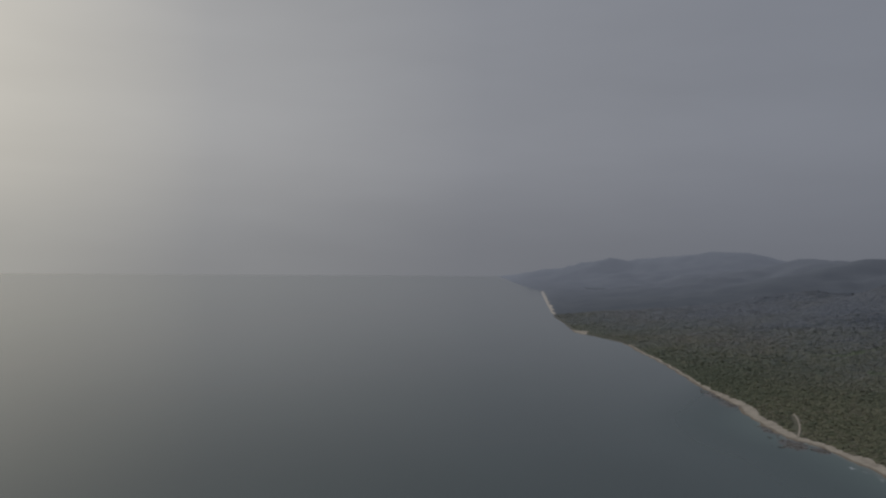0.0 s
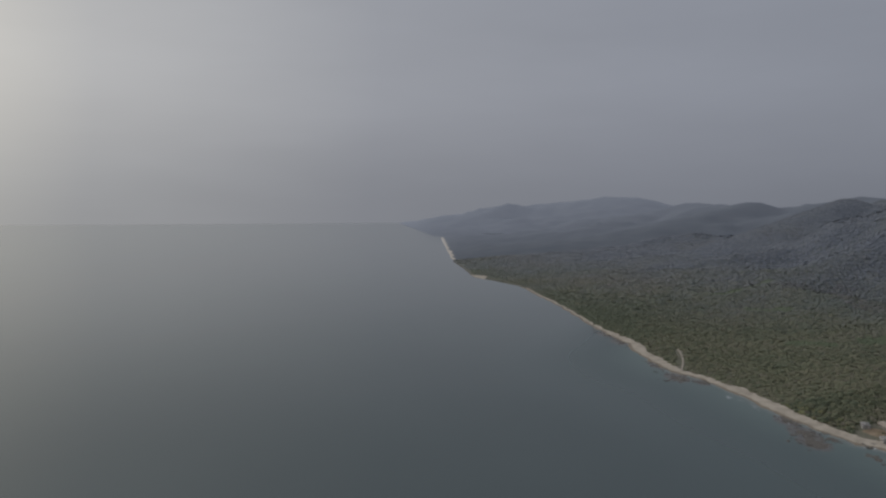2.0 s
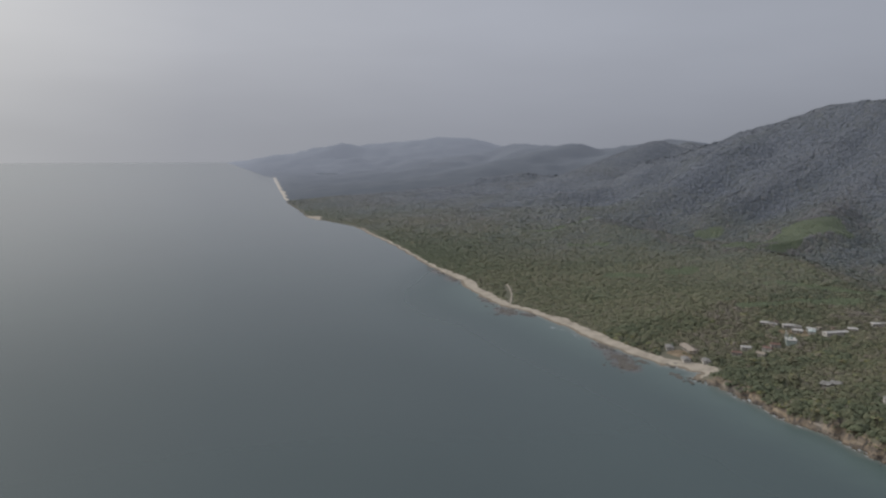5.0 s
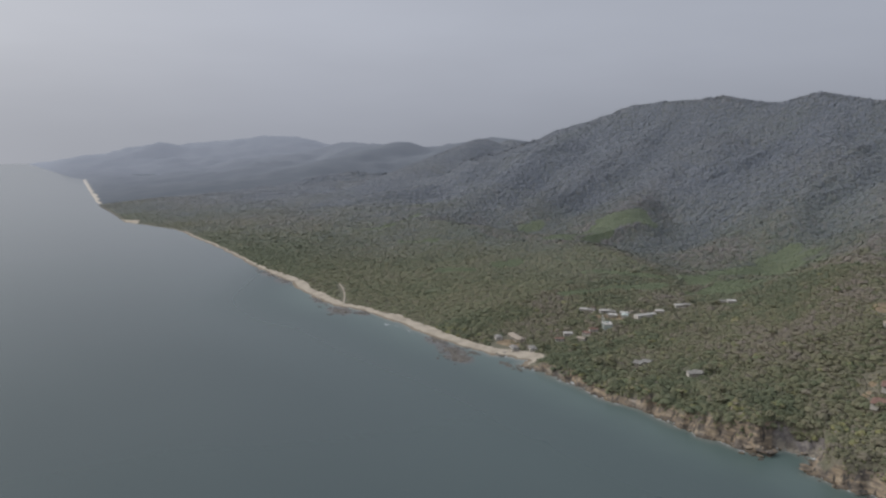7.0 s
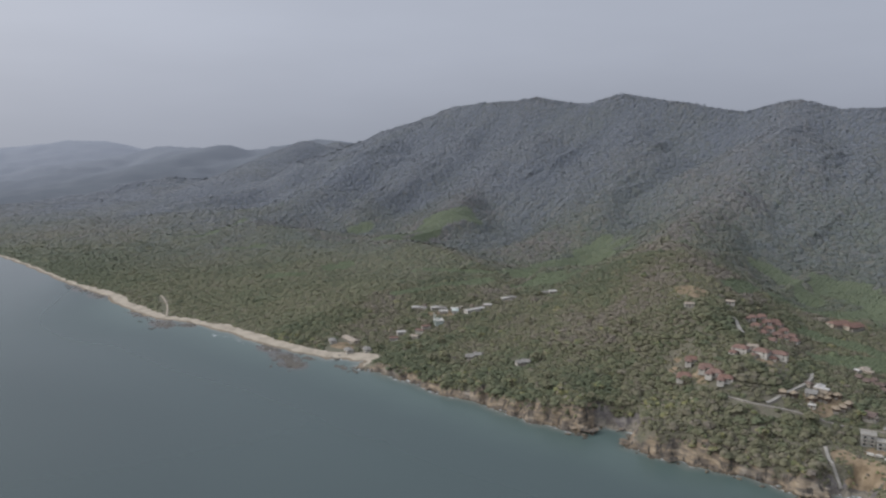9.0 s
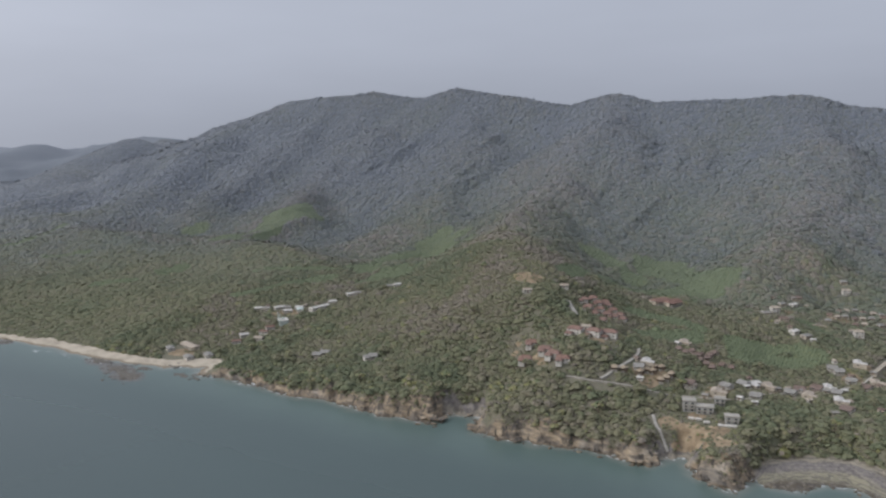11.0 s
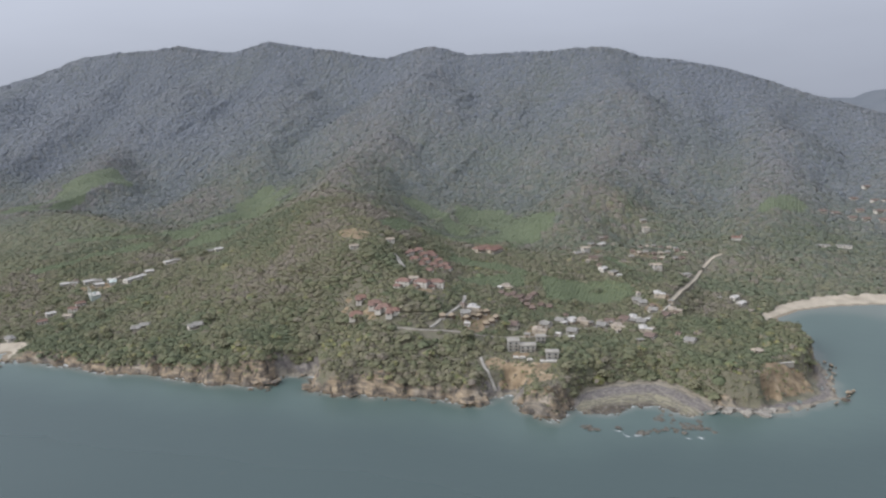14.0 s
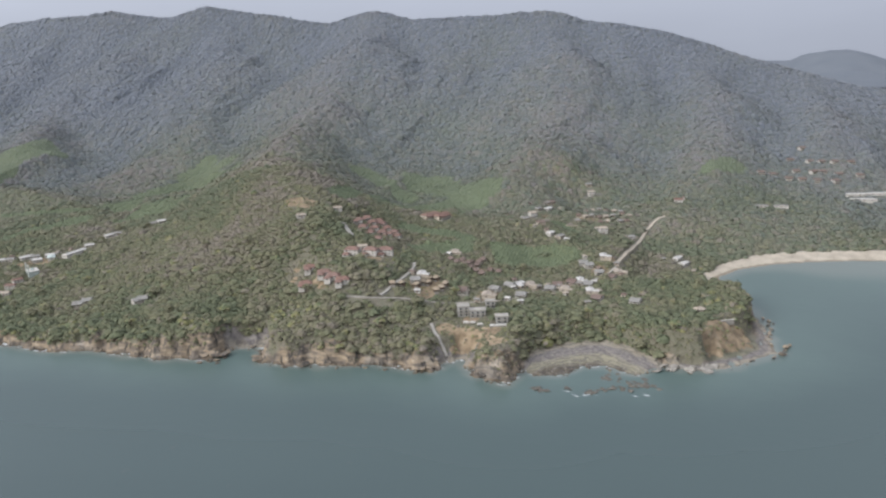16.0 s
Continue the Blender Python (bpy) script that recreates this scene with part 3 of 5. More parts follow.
# the distance beyond: hills that fade by their painted haze glow
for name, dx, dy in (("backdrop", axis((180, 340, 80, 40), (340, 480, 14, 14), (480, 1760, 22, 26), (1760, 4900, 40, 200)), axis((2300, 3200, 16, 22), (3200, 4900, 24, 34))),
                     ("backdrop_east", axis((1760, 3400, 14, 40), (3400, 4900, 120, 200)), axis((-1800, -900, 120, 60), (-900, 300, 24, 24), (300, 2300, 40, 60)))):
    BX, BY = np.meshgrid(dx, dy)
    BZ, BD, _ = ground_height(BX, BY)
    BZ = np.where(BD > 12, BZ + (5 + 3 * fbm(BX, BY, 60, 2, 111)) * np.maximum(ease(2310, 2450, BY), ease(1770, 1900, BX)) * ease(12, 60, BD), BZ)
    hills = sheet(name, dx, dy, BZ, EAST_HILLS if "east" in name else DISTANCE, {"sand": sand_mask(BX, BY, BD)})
    tagged(hills, "distant wooded hills veiled in haze", "hills", kind="structure")

wx = axis((-4900, 200, 300, 40), (200, 380, 20, 4), (380, 445, 2.4, 2.4), (445, 510, 2, 2), (510, 620, 4, 4), (620, 860, 6, 12), (860, 1000, 30, 30))
wy = axis((-4900, -300, 300, 30), (-300, -120, 20, 5), (-120, 660, 4, 4), (660, 1500, 6, 16), (1500, 4900, 20, 80))
WX, WY = np.meshgrid(wx, wy)
off = np.clip(-shore_distance(WX, WY), 0, 400)
# foam on the seaward side of the reef; brown reef flats off the beach: x, y, radius
beach_surf = 1.0 * np.abs(WX + 7 * fbm(WX, WY, 16, 2, 131) - np.interp(WY, [655, 661, 687, 725, 776], [409, 410, 411, 409, 402])) + 40 * ease(658, 650, WY) + 40 * ease(762, 776, WY)
reef_foam = 1.2 * np.abs(WX + 9 * fbm(WX, WY, 14, 2, 133) - np.interp(WY, [0, 20, 40, 60, 77], [467, 461, 458, 457, 453])) + 40 * ease(62, 70, WY) + 40 * ease(4, -4, WY)
flats = np.zeros(WX.shape)
for fx, fy, r in ((402, 606, 22), (410, 634, 22), (414, 668, 18), (384, 842, 24), (402, 816, 14), (386, 905, 18), (392, 1050, 24), (394, 1110, 26)):
    flats = np.maximum(flats, ease(1.2, 0.5, np.hypot((WX - fx) / 0.6, WY - fy) / r))
sea = sheet("sea", wx, wy, np.zeros(WX.shape), SEA, {"depth": off * (1 - 0.95 * ease(430, 800, WX) * ease(20, -160, WY)) + 300 * ease(900, 1500, WY), "surf": np.minimum(off + 2.2 * ease(8, -12, WY) + 60 * ease(590, 620, WY) + 60 * ease(600, 650, WX) * ease(0, -40, WY), np.minimum(reef_foam, beach_surf)), "reef": flats, "wave_fade": ease(900, 3800, np.hypot(WX, WY))})
tagged(sea, "calm grey-green sea water under haze", "sea", kind="structure")


# ---- woods ----
def ico():
    bm = bmesh.new()
    bmesh.ops.create_icosphere(bm, subdivisions=1, radius=1)
    v = np.array([p.co[:] for p in bm.verts])
    # open below, where it stands in the undergrowth
    f = np.array([[p.index for p in q.verts] for q in bm.faces if max(p.co.z for p in q.verts) > -0.1])
    bm.free()
    used = np.unique(f)
    return v[used], np.searchsorted(used, f)


DOME_V, DOME_F = ico()
# low domes for the forest roof far off
DOME_V = np.where(DOME_V[:, 2:] < -0.1, DOME_V * (1.3, 1.3, 0) + (0, 0, -0.35), DOME_V * (1.0, 1.0, 0.9))
rng = np.random.default_rng(4)


def crown_shape(clumps, spread, squash, core=0.72):
    """An uneven crown, about one metre in radius: a low core under many tilted sprays of leaves."""
    lean = rng.uniform(-0.25, 0.25, 2)
    v0 = DOME_V * core * rng.uniform(0.8, 1.15, (len(DOME_V), 1)) * (1, 1, squash) + (0, 0, 0.2)
    vs, fs, n = [v0], [DOME_F], len(v0)
    swell = rng.uniform(0, 6.283, 3)
    for k in range(clumps):
        up = 1 - 1.05 * (k + 0.5) / clumps
        a = 2.4 * k + rng.uniform(-0.4, 0.4)
        flat = math.sqrt(max(0.0, 1 - up * up))
        way = np.array((flat * math.cos(a), flat * math.sin(a), up))
        r = rng.uniform(0.72, 1.02) * (1 + 0.16 * math.sin(2 * a + swell[0]) + 0.12 * math.sin(3 * a + swell[1]))
        at = way * r * (spread, spread, squash) + (lean[0] * up, lean[1] * up, 0.2 + rng.uniform(-0.08, 0.08))
        normal = way * 0.9 + rng.normal(0, 0.32 if clumps > 12 else 0.18, 3) + (0, 0, 0.35)
        normal /= np.linalg.norm(normal)
        side = np.cross(normal, rng.normal(0, 1, 3))
        side /= np.linalg.norm(side)
        other = np.cross(normal, side)
        q = rng.uniform(0.8, 1.25) * 1.18 / math.sqrt(clumps)
        vs.append(np.array([at + q * (side * c * rng.uniform(0.75, 1.25) + other * d * rng.uniform(0.75, 1.25)) - normal * q * 0.25 * e
                            for c, d, e in ((-1, -0.2, 1), (0.1, -1, 0), (1, 0.2, 1), (-0.1, 1, 0))]))
        fs.append(np.array([(n, n + 1, n + 2), (n, n + 2, n + 3)]))
        n += 4
    return np.vstack(vs), np.vstack(fs)


def planting(x0, x1, y0, y1, gap):
    """Jittered places on a lattice."""
    gx, gy = np.meshgrid(np.arange(x0, x1, gap), np.arange(y0, y1, gap * 0.9))
    gx = gx + (np.arange(gx.shape[0]) % 2)[:, None] * gap / 2
    n = gx.size
    return gx.ravel() + rng.uniform(-0.42, 0.42, n) * gap, gy.ravel() + rng.uniform(-0.42, 0.42, n) * gap


def wood(name, material, x, y, z, radius, tall, tone, clumps, shapes=9, spread=1.0, squash=1.0, hazed=None, core=0.82, lean=True):
    """Many crowns in one mesh, each with its own size, turn and tone."""
    return scatter(name, material, [crown_shape(clumps, spread, squash, core) for _ in range(shapes)], x, y, z, radius, tall, tone, True, hazed, lean)


def scatter(name, material, forms, x, y, z, radius, tall, tone, smooth=False, hazed=None, lean=False):
    """Copies of a few forms in one mesh."""
    all_v, all_f, all_t, all_u, base = [], [], [], [], 0
    pick = rng.integers(0, len(forms), len(x))
    # on a slope the forest roof follows the ground
    tilt_x, tilt_y = ((ground_height(x + 6, y)[0] - ground_height(x - 6, y)[0]) / 12, (ground_height(x, y + 6)[0] - ground_height(x, y - 6)[0]) / 12) if lean else (0 * x, 0 * x)
    tilt_x, tilt_y = np.clip(tilt_x, -0.1, 0.9), np.clip(tilt_y, -0.7, 0.7)
    for s, (v, f) in enumerate(forms):
        who = np.where(pick == s)[0]
        a = rng.uniform(0, 6.283, len(who))
        ca, sa = np.cos(a)[:, None], np.sin(a)[:, None]
        r = radius[who][:, None]
        px = (v[:, 0] * ca - v[:, 1] * sa) * r + x[who][:, None]
        py = (v[:, 0] * sa + v[:, 1] * ca) * r + y[who][:, None]
        pz = v[:, 2] * tall[who][:, None] + z[who][:, None] + (px - x[who][:, None]) * tilt_x[who][:, None] + (py - y[who][:, None]) * tilt_y[who][:, None]
        all_v.append(np.stack([px, py, pz], 2).reshape(-1, 3))
        all_f.append((f[None] + (np.arange(len(who)) * len(v))[:, None, None] + base).reshape(-1, 3))
        all_t.append(np.repeat(tone[who], len(f)))
        if hazed is not None:
            all_u.append(np.repeat(hazed[who], len(f)))
        base += len(who) * len(v)
    co, tri, tn = np.vstack(all_v), np.vstack(all_f), np.concatenate(all_t)
    me = bpy.data.meshes.new(name)
    me.vertices.add(len(co))
    me.vertices.foreach_set("co", co.astype(np.float32).ravel())
    me.loops.add(tri.size)
    me.loops.foreach_set("vertex_index", tri.astype(np.int32).ravel())
    me.polygons.add(len(tri))
    me.polygons.foreach_set("loop_start", np.arange(0, tri.size, 3, dtype=np.int32))
    me.polygons.foreach_set("use_smooth", np.full(len(tri), smooth))
    me.attributes.new("tone", "FLOAT", "FACE").data.foreach_set("value", tn.astype(np.float32))
    if hazed is not None:
        me.attributes.new("hazed", "FLOAT", "FACE").data.foreach_set("value", np.concatenate(all_u).astype(np.float32))
    me.materials.append(material)
    me.update()
    return new(name, me)


CLEARED = []          # x, y, radius of what is kept free of trees: houses and roads


def grown(x, y, keep, rows=False):
    """Where trees stand, and the ground there."""
    z, d, cl = ground_height(x, y)
    crest = crest_at(y)[0]
    ok = (d > np.where(cl > 0.5, 7.0 + 5.0 * fbm(x, y, 30, 3, 91), 12)) & (x < crest + 14 + 31 * ease(1600, 1900, y)) & (sand_mask(x, y, d) < 0.4)
    ok &= (bare_mask(x, y) < 0.35) & ((cl < 0.5) | (z > 3.2)) & ~((x > 500) & (y < -8) & (d < np.where(y > -35, 11, np.where(x < 568, 24, 8))))
    ok &= (field_mask(x, y) < 0.55) != rows
    ok &= (platform_place(x, y)[0] < 0.95) & (scrub_mask(x, y) < 0.45)
    ok &= rng.uniform(0, 1, len(x)) < keep
    for cx, cy, r in CLEARED:
        ok &= (x - cx) ** 2 + (y - cy) ** 2 > r * r
    return ok, z, d


# ---- where things stand, in metres: x, y ----
AT_VILLAS = [(651, 274), (665, 271), (643, 266), (636, 257), (621, 244), (671, 259), (667, 252), (664, 244), (653, 259), (653, 246), (675, 263), (651, 251), (657, 239), (662, 265)]
AT_BIG_VILLAS = [(573, 248), (579, 234), (588, 224)]
AT_LOW_VILLAS = [(555, 278), (538, 275), (544, 261), (537, 250), (530, 239)]
AT_PALE = [(612, 312), (651, 294), (586, 244)]
AT_SCHOOL = [(745, 233), (749, 222)]
AT_BROWN = [(629, 179), (626, 173), (632, 171), (640, 171), (635, 165), (641, 164), (639, 158), (648, 158), (655, 156), (626, 166), (624, 160), (620, 154), (615, 148), (636, 145), (637, 138)]
AT_HUTS = [(544, 203), (549, 197), (557, 187), (563, 185), (565, 180), (571, 181), (574, 176), (559, 172), (564, 169), (570, 167)]
AT_HOTEL = [(533, 143), (533, 132)]
AT_ANNEX = [(526, 112), (550, 126)]
AT_VANS = [(519, 137), (519, 132), (517, 126)]
AT_VILLAGE = [(578, 128), (564, 132), (566, 152), (604, 114), (577, 107), (613, 89), (612, 77), (640, 74), (644, 68), (638, 60), (675, 54), (682, 38), (666, 43), (703, 53), (691, 70), (687, 65)]
AT_EAST = [(990, 96), (972, 90), (916, 133), (894, 133), (882, 143), (792, 142), (816, 138), (776, 123), (748, 109), (740, 98), (810, 33), (798, 61)]
AT_BAY = [(765, -14), (752, -20), (957, -108), (965, -131)]
AT_RESORT = [(1078, -118), (1086, -134), (1081, -153), (1079, -169), (1074, -186), (1075, -208), (1105, -165), (1096, -184), (1096, -195), (1092, -214), (1147, -162), (1140, -186), (1130, -198), (1128, -214), (1132, -235), (1190, -182), (1094, -239)]
AT_BIGHOTEL = [(1032, -227), (1007, -227), (1038, -250)]
AT_MOSQUE = [(573, 581)]
AT_SCHOOL2 = [(621, 573)]
AT_MVIL = [(591, 637), (603, 618), (600, 600), (613, 596), (649, 578), (682, 580), (532, 596), (717, 537), (596, 629), (607, 609), (689, 574), (713, 545), (556, 583), (546, 582), (516, 590), (533, 576)]
AT_PAIR = [(514, 469), (508, 473), (513, 417), (516, 414)]
AT_BEACHHUTS = [(463, 598), (477, 586), (470, 634)]
AT_EASTMORE = [(888, 88), (923, 84), (933, 77), (926, 68), (925, 58), (913, 50), (840, 91), (840, 84), (852, 78), (855, 70), (872, 64), (883, 57), (894, 47), (882, 39), (820, 90), (832, 67), (844, 60), (854, 47), (859, 40)]
AT_VILLAGEMORE = [(651, 182), (598, 49), (609, 56), (594, 19), (597, 120), (610, 106), (628, 85), (572, 188), (562, 190)]
AT_CAPE = [(585, -28)]
AT_ROAD1 = [(517, 231), (520, 215), (525, 205), (538, 179), (545, 163), (563, 111), (580, 107), (600, 97), (617, 86), (641, 67), (669, 48), (695, 40)]
AT_ROAD2 = [(526, 207), (530, 205), (541, 203), (557, 199), (568, 197), (583, 197), (592, 201)]
AT_ROAD3 = [(697, 40), (770, 28), (847, 20), (881, 10), (895, -1)]
AT_CHUTE = [(512, 162), (499, 155), (495, 149), (490, 144)]
AT_PATH = [(629, 280), (616, 270), (603, 260)]
AT_HOOKTRACK = [(447, 981), (436, 944), (421, 907), (402, 871)]
AT_TEMPLE = [(952, -15)]
AT_GREENROOF = [(606, 588)]
AT_WALLPATH = [(800, 101), (814, 72), (806, 59), (813, 39), (819, 26)]
AT_REEF = [(458, 77), (458, 73), (456, 69), (463, 55), (459, 42), (462, 38), (465, 33), (469, 28), (471, 24), (470, 19), (473, 14), (476,
    11), (479, 7), (478, 4), (476, 0)]
AT_REEFN = [(430, 545), (431, 552), (446, 600), (386, 1132), (392, 1095), (392, 1047), (376, 866), (381, 838), (397, 817), (408, 816), (414, 675), (418, 660), (396, 612), (400, 598),
    (408, 628), (422, 632), (386, 616), (423, 609), (442, 596), (434, 549), (364, 829)]


# ---- builders ----
def part(name, bm, material, parent, label=""):
    me = bpy.data.meshes.new(name)
    bm.normal_update()
    bm.to_mesh(me)
    bm.free()
    me.materials.append(material)
    ob = new(name, me)
    if parent is not None:
        ob.parent = parent
    return tagged(ob, label)


def box(x0, x1, y0, y1, z0, z1, bevel=0.0):
    bm = bmesh.new()
    bmesh.ops.create_cube(bm, size=1)
    for v in bm.verts:
        v.co = ((x0 + x1) / 2 + v.co.x * (x1 - x0), (y0 + y1) / 2 + v.co.y * (y1 - y0), (z0 + z1) / 2 + v.co.z * (z1 - z0))
    if bevel:
        bmesh.ops.bevel(bm, geom=bm.edges[:], offset=bevel, segments=1, affect="EDGES")
    return bm


def hip_roof(w, l, z, rise, over=0.7, ridge=0.5, thick=0.18):
    """A hipped roof (ridge = 1 makes gables) over a plan w by l, ridge along y."""
    a, b, r = w / 2 + over, l / 2 + over, (l / 2 + over) * ridge
    bm = bmesh.new()
    low = [bm.verts.new(p) for p in ((-a, -b, z - thick), (a, -b, z - thick), (a, b, z - thick), (-a, b, z - thick))]
    eave = [bm.verts.new(p) for p in ((-a, -b, z), (a, -b, z), (a, b, z), (-a, b, z))]
    r0, r1 = bm.verts.new((0, -r, z + rise)), bm.verts.new((0, r, z + rise))
    bm.faces.new(low[::-1])
    for k in range(4):
        bm.faces.new((low[k], low[(k + 1) % 4], eave[(k + 1) % 4], eave[k]))
    for f in ((eave[0], eave[1], r0), (eave[1], eave[2], r1, r0), (eave[2], eave[3], r1), (eave[3], eave[0], r0, r1)):
        bm.faces.new(f)
    return bm


def window(parent, x, y, z, w, h, facing, frame_m, name="window"):
    """A framed window on a wall that faces -x, +x, -y or +y."""
    side = {"-x": (-1, 0), "+x": (1, 0), "-y": (0, -1), "+y": (0, 1)}[facing]
    t = 0.09
    if side[0]:
        f = part(name, box(x - t, x + t, y - w / 2, y + w / 2, z, z + h), frame_m, parent)
        part("pane", box(x + side[0] * t, x + side[0] * (t + 0.03), y - w / 2 + 0.12, y + w / 2 - 0.12, z + 0.12, z + h - 0.12), GLASS, f)
    else:
        f = part(name, box(x - w / 2, x + w / 2, y - t, y + t, z, z + h), frame_m, parent)
        part("pane", box(x - w / 2 + 0.12, x + w / 2 - 0.12, y + side[1] * t, y + side[1] * (t + 0.03), z + 0.12, z + h - 0.12), GLASS, f)
    return f


GLASS = plain("window_glass", (0.03, 0.035, 0.04), 0.12, 2.0, 0.2, 0.5)
WHITE = plain("white_plaster", (0.37, 0.352, 0.315), 0.85, 2.5, 0.3)
CREAM = plain("cream_plaster", (0.31, 0.272, 0.216), 0.85, 2.5, 0.3)
GREY_WALL = plain("grey_concrete", (0.265, 0.262, 0.245), 0.85, 2.5, 0.3)
MINT = plain("pale_green_plaster", (0.30, 0.335, 0.305), 0.8, 2.5, 0.25)
TIMBER = plain("dark_timber", (0.12, 0.085, 0.06), 0.8, 1.5, 0.4)
CONCRETE = plain("pale_concrete", (0.235, 0.22, 0.19), 0.9, 5.0, 0.3)
ASPHALT = plain("worn_road", (0.235, 0.218, 0.185), 0.9, 6.0, 0.35)
DIRT = plain("sandy_track", (0.27, 0.235, 0.182), 0.95, 5.0, 0.3)
SEAT = plain("black_plastic", (0.03, 0.03, 0.03), 0.6, 1.0, 0.2)


def roofing(name, colour, pitch=0.3, vary=0.3):
    """Rows of tiles or sheet ribs, weathered in patches."""
    m = Mat(name, 0.85, 0.12)
    old, fresh = tuple(c * (1 - vary) for c in colour), colour
    c = m.mix(m.step(m.noise(2.4, 4), 0.38, 0.62), old, fresh)
    info = m.n.new("ShaderNodeObjectInfo")
    c = m.mix(m.math("MULTIPLY", info.outputs["Random"], 0.4), c, tuple(0.7 * v + 0.04 for v in colour))
    m.colour(c)
    m.bump(m.noise(pitch, 1, (1, 0.15, 1)), 0.08, 0.6)
    return m.m


RED_TILE = roofing("terracotta_tiles", (0.146, 0.090, 0.070))
BROWN_TILE = roofing("brown_red_tiles", (0.120, 0.087, 0.071))
TAN_THATCH = roofing("tan_thatch", (0.225, 0.182, 0.128), 0.15)
GREY_SHEET = roofing("grey_sheet_metal", (0.178, 0.170, 0.152))
WHITE_SHEET = roofing("white_sheet_metal", (0.36, 0.345, 0.315), 0.3, 0.3)
TAN_SHEET = roofing("faded_tan_sheet_metal", (0.26, 0.222, 0.175))


def house(name, label, category, group, wall_m, roof_m, w, l, h, rise, ridge=0.5, storeys=1, porch=True, over=0.8, wing=False):
    """A house with its front to -x: wall, roof with ridge cap, door, windows and a veranda with posts."""
    w, l, h, rise, over = 0.74 * w, 0.74 * l, 0.95 * h, 0.66 * rise, 0.45 * over
    h_all = h * storeys
    base = tagged(new(name), label, category, group)
    part("wall", box(-w / 2, w / 2, -l / 2, l / 2, -2.6, h_all), wall_m, base)
    roof = part("roof", hip_roof(w, l, h_all + 0.02, rise, over, ridge), roof_m, base)
    r = (l / 2 + over) * ridge
    part("ridge_cap", box(-0.18, 0.18, -r, r, h_all + rise - 0.12, h_all + rise + 0.1), roof_m, roof)
    part("door", box(-w / 2 - 0.06, -w / 2 + 0.02, -0.55, 0.55, 0.1, 2.15), TIMBER, base)
    for s in range(storeys):
        z = s * h + 0.95
        for y in (-l * 0.30, l * 0.30):
            window(base, -w / 2, y, z, 1.3, 1.2, "-x", wall_m)
            window(base, w / 2, y, z, 1.2, 1.2, "+x", wall_m)
        window(base, 0, -l / 2, z, 1.4, 1.2, "-y", wall_m)
        window(base, 0, l / 2, z, 1.4, 1.2, "+y", wall_m)
    if wing:
        a, b = w * 0.62, l * 0.46
        part("wing", box(-w / 2 - a, -w / 2 + 0.3, l * 0.06, l * 0.06 + b, -2.6, h * 0.92), wall_m, base)
        bm = hip_roof(a + 0.6, b, h * 0.92 + 0.02, rise * 0.72, over, 0.35)
        bm.transform(Matrix.Translation((-w / 2 - a / 2, l * 0.06 + b / 2, 0)))
        part("wing_roof", bm, roof_m, base)
        window(base, -w / 2 - a, l * 0.06 + b / 2, 0.8, 1.6, 1.4, "-x", wall_m)
    elif porch:
        part("veranda_floor", box(-w / 2 - 2.2, -w / 2 - 0.01, -l * 0.42, l * 0.42, -2.0, 0.05), CONCRETE, base)
        bm = bmesh.new()
        q = [bm.verts.new(p) for p in ((-w / 2 - 2.6, -l * 0.46, 2.25), (-w / 2 - 2.6, l * 0.46, 2.25), (-w / 2 - 0.02, l * 0.46, 2.75), (-w / 2 - 0.02, -l * 0.46, 2.75),
                                       (-w / 2 - 2.6, -l * 0.46, 2.37), (-w / 2 - 2.6, l * 0.46, 2.37), (-w / 2 - 0.02, l * 0.46, 2.87), (-w / 2 - 0.02, -l * 0.46, 2.87))]
        for f in ((3, 2, 1, 0), (4, 5, 6, 7), (0, 1, 5, 4), (1, 2, 6, 5), (2, 3, 7, 6), (3, 0, 4, 7)):
            bm.faces.new([q[k] for k in f])
        part("veranda_roof", bm, roof_m, base)
        for y in (-l * 0.42, 0.0, l * 0.42):
            part("post", box(-w / 2 - 2.2, -w / 2 - 2.0, y - 0.1, y + 0.1, 0, 2.3), wall_m, base)
    return base


def clear(x, y, r):
    r *= 0.6
    CLEARED.append((x, y, r))
    CLEARED.append((x - 0.75 * r, y - 0.22 * r, 0.8 * r))


def level(x, y):
    z, _, _ = ground_height(np.array([float(x)]), np.array([float(y)]))
    return max(float(z[0]), 0.3)


def settle_houses(proto, places, turn=0, jitter=18, clearing=9.0, sink=0.0):
    """Copies of a house at each place; the first place takes the model itself."""
    for k, (x, y) in enumerate(places):
        m = pose(x, y, level(x, y) - sink, 0, 0, turn + random.uniform(-jitter, jitter))
        if k == 0:
            proto.matrix_basis = m
        else:
            copy_thing(proto, m)
        clear(x, y, clearing)


# ---- houses ----
settle_houses(house("villa", "white hillside villa with a terracotta tiled hip roof", "house", "villas up the spur", WHITE, RED_TILE, 9.5, 11, 2.5, 2.7, wing=True), AT_VILLAS, 10, clearing=7)
settle_houses(house("villa", "large two-storey white villa with terracotta roof", "house", "large villas on the terrace", WHITE, RED_TILE, 12, 16, 2.4, 3.2, 0.45, 2, wing=True), AT_BIG_VILLAS, 5, 10, 12)
settle_houses(house("villa", "white villa with red tiled roof above the coast road", "house", "villas above the road", WHITE, RED_TILE, 11, 14, 2.6, 3.0, 0.4, 1, wing=True), AT_LOW_VILLAS, 15, 12, 10)
settle_houses(house("house", "small pale house with white walls among trees", "house", "pale houses", WHITE, TAN_SHEET, 8, 11, 2.9, 1.4, 0.8, 1, False), AT_PALE, 20, 20, 10)
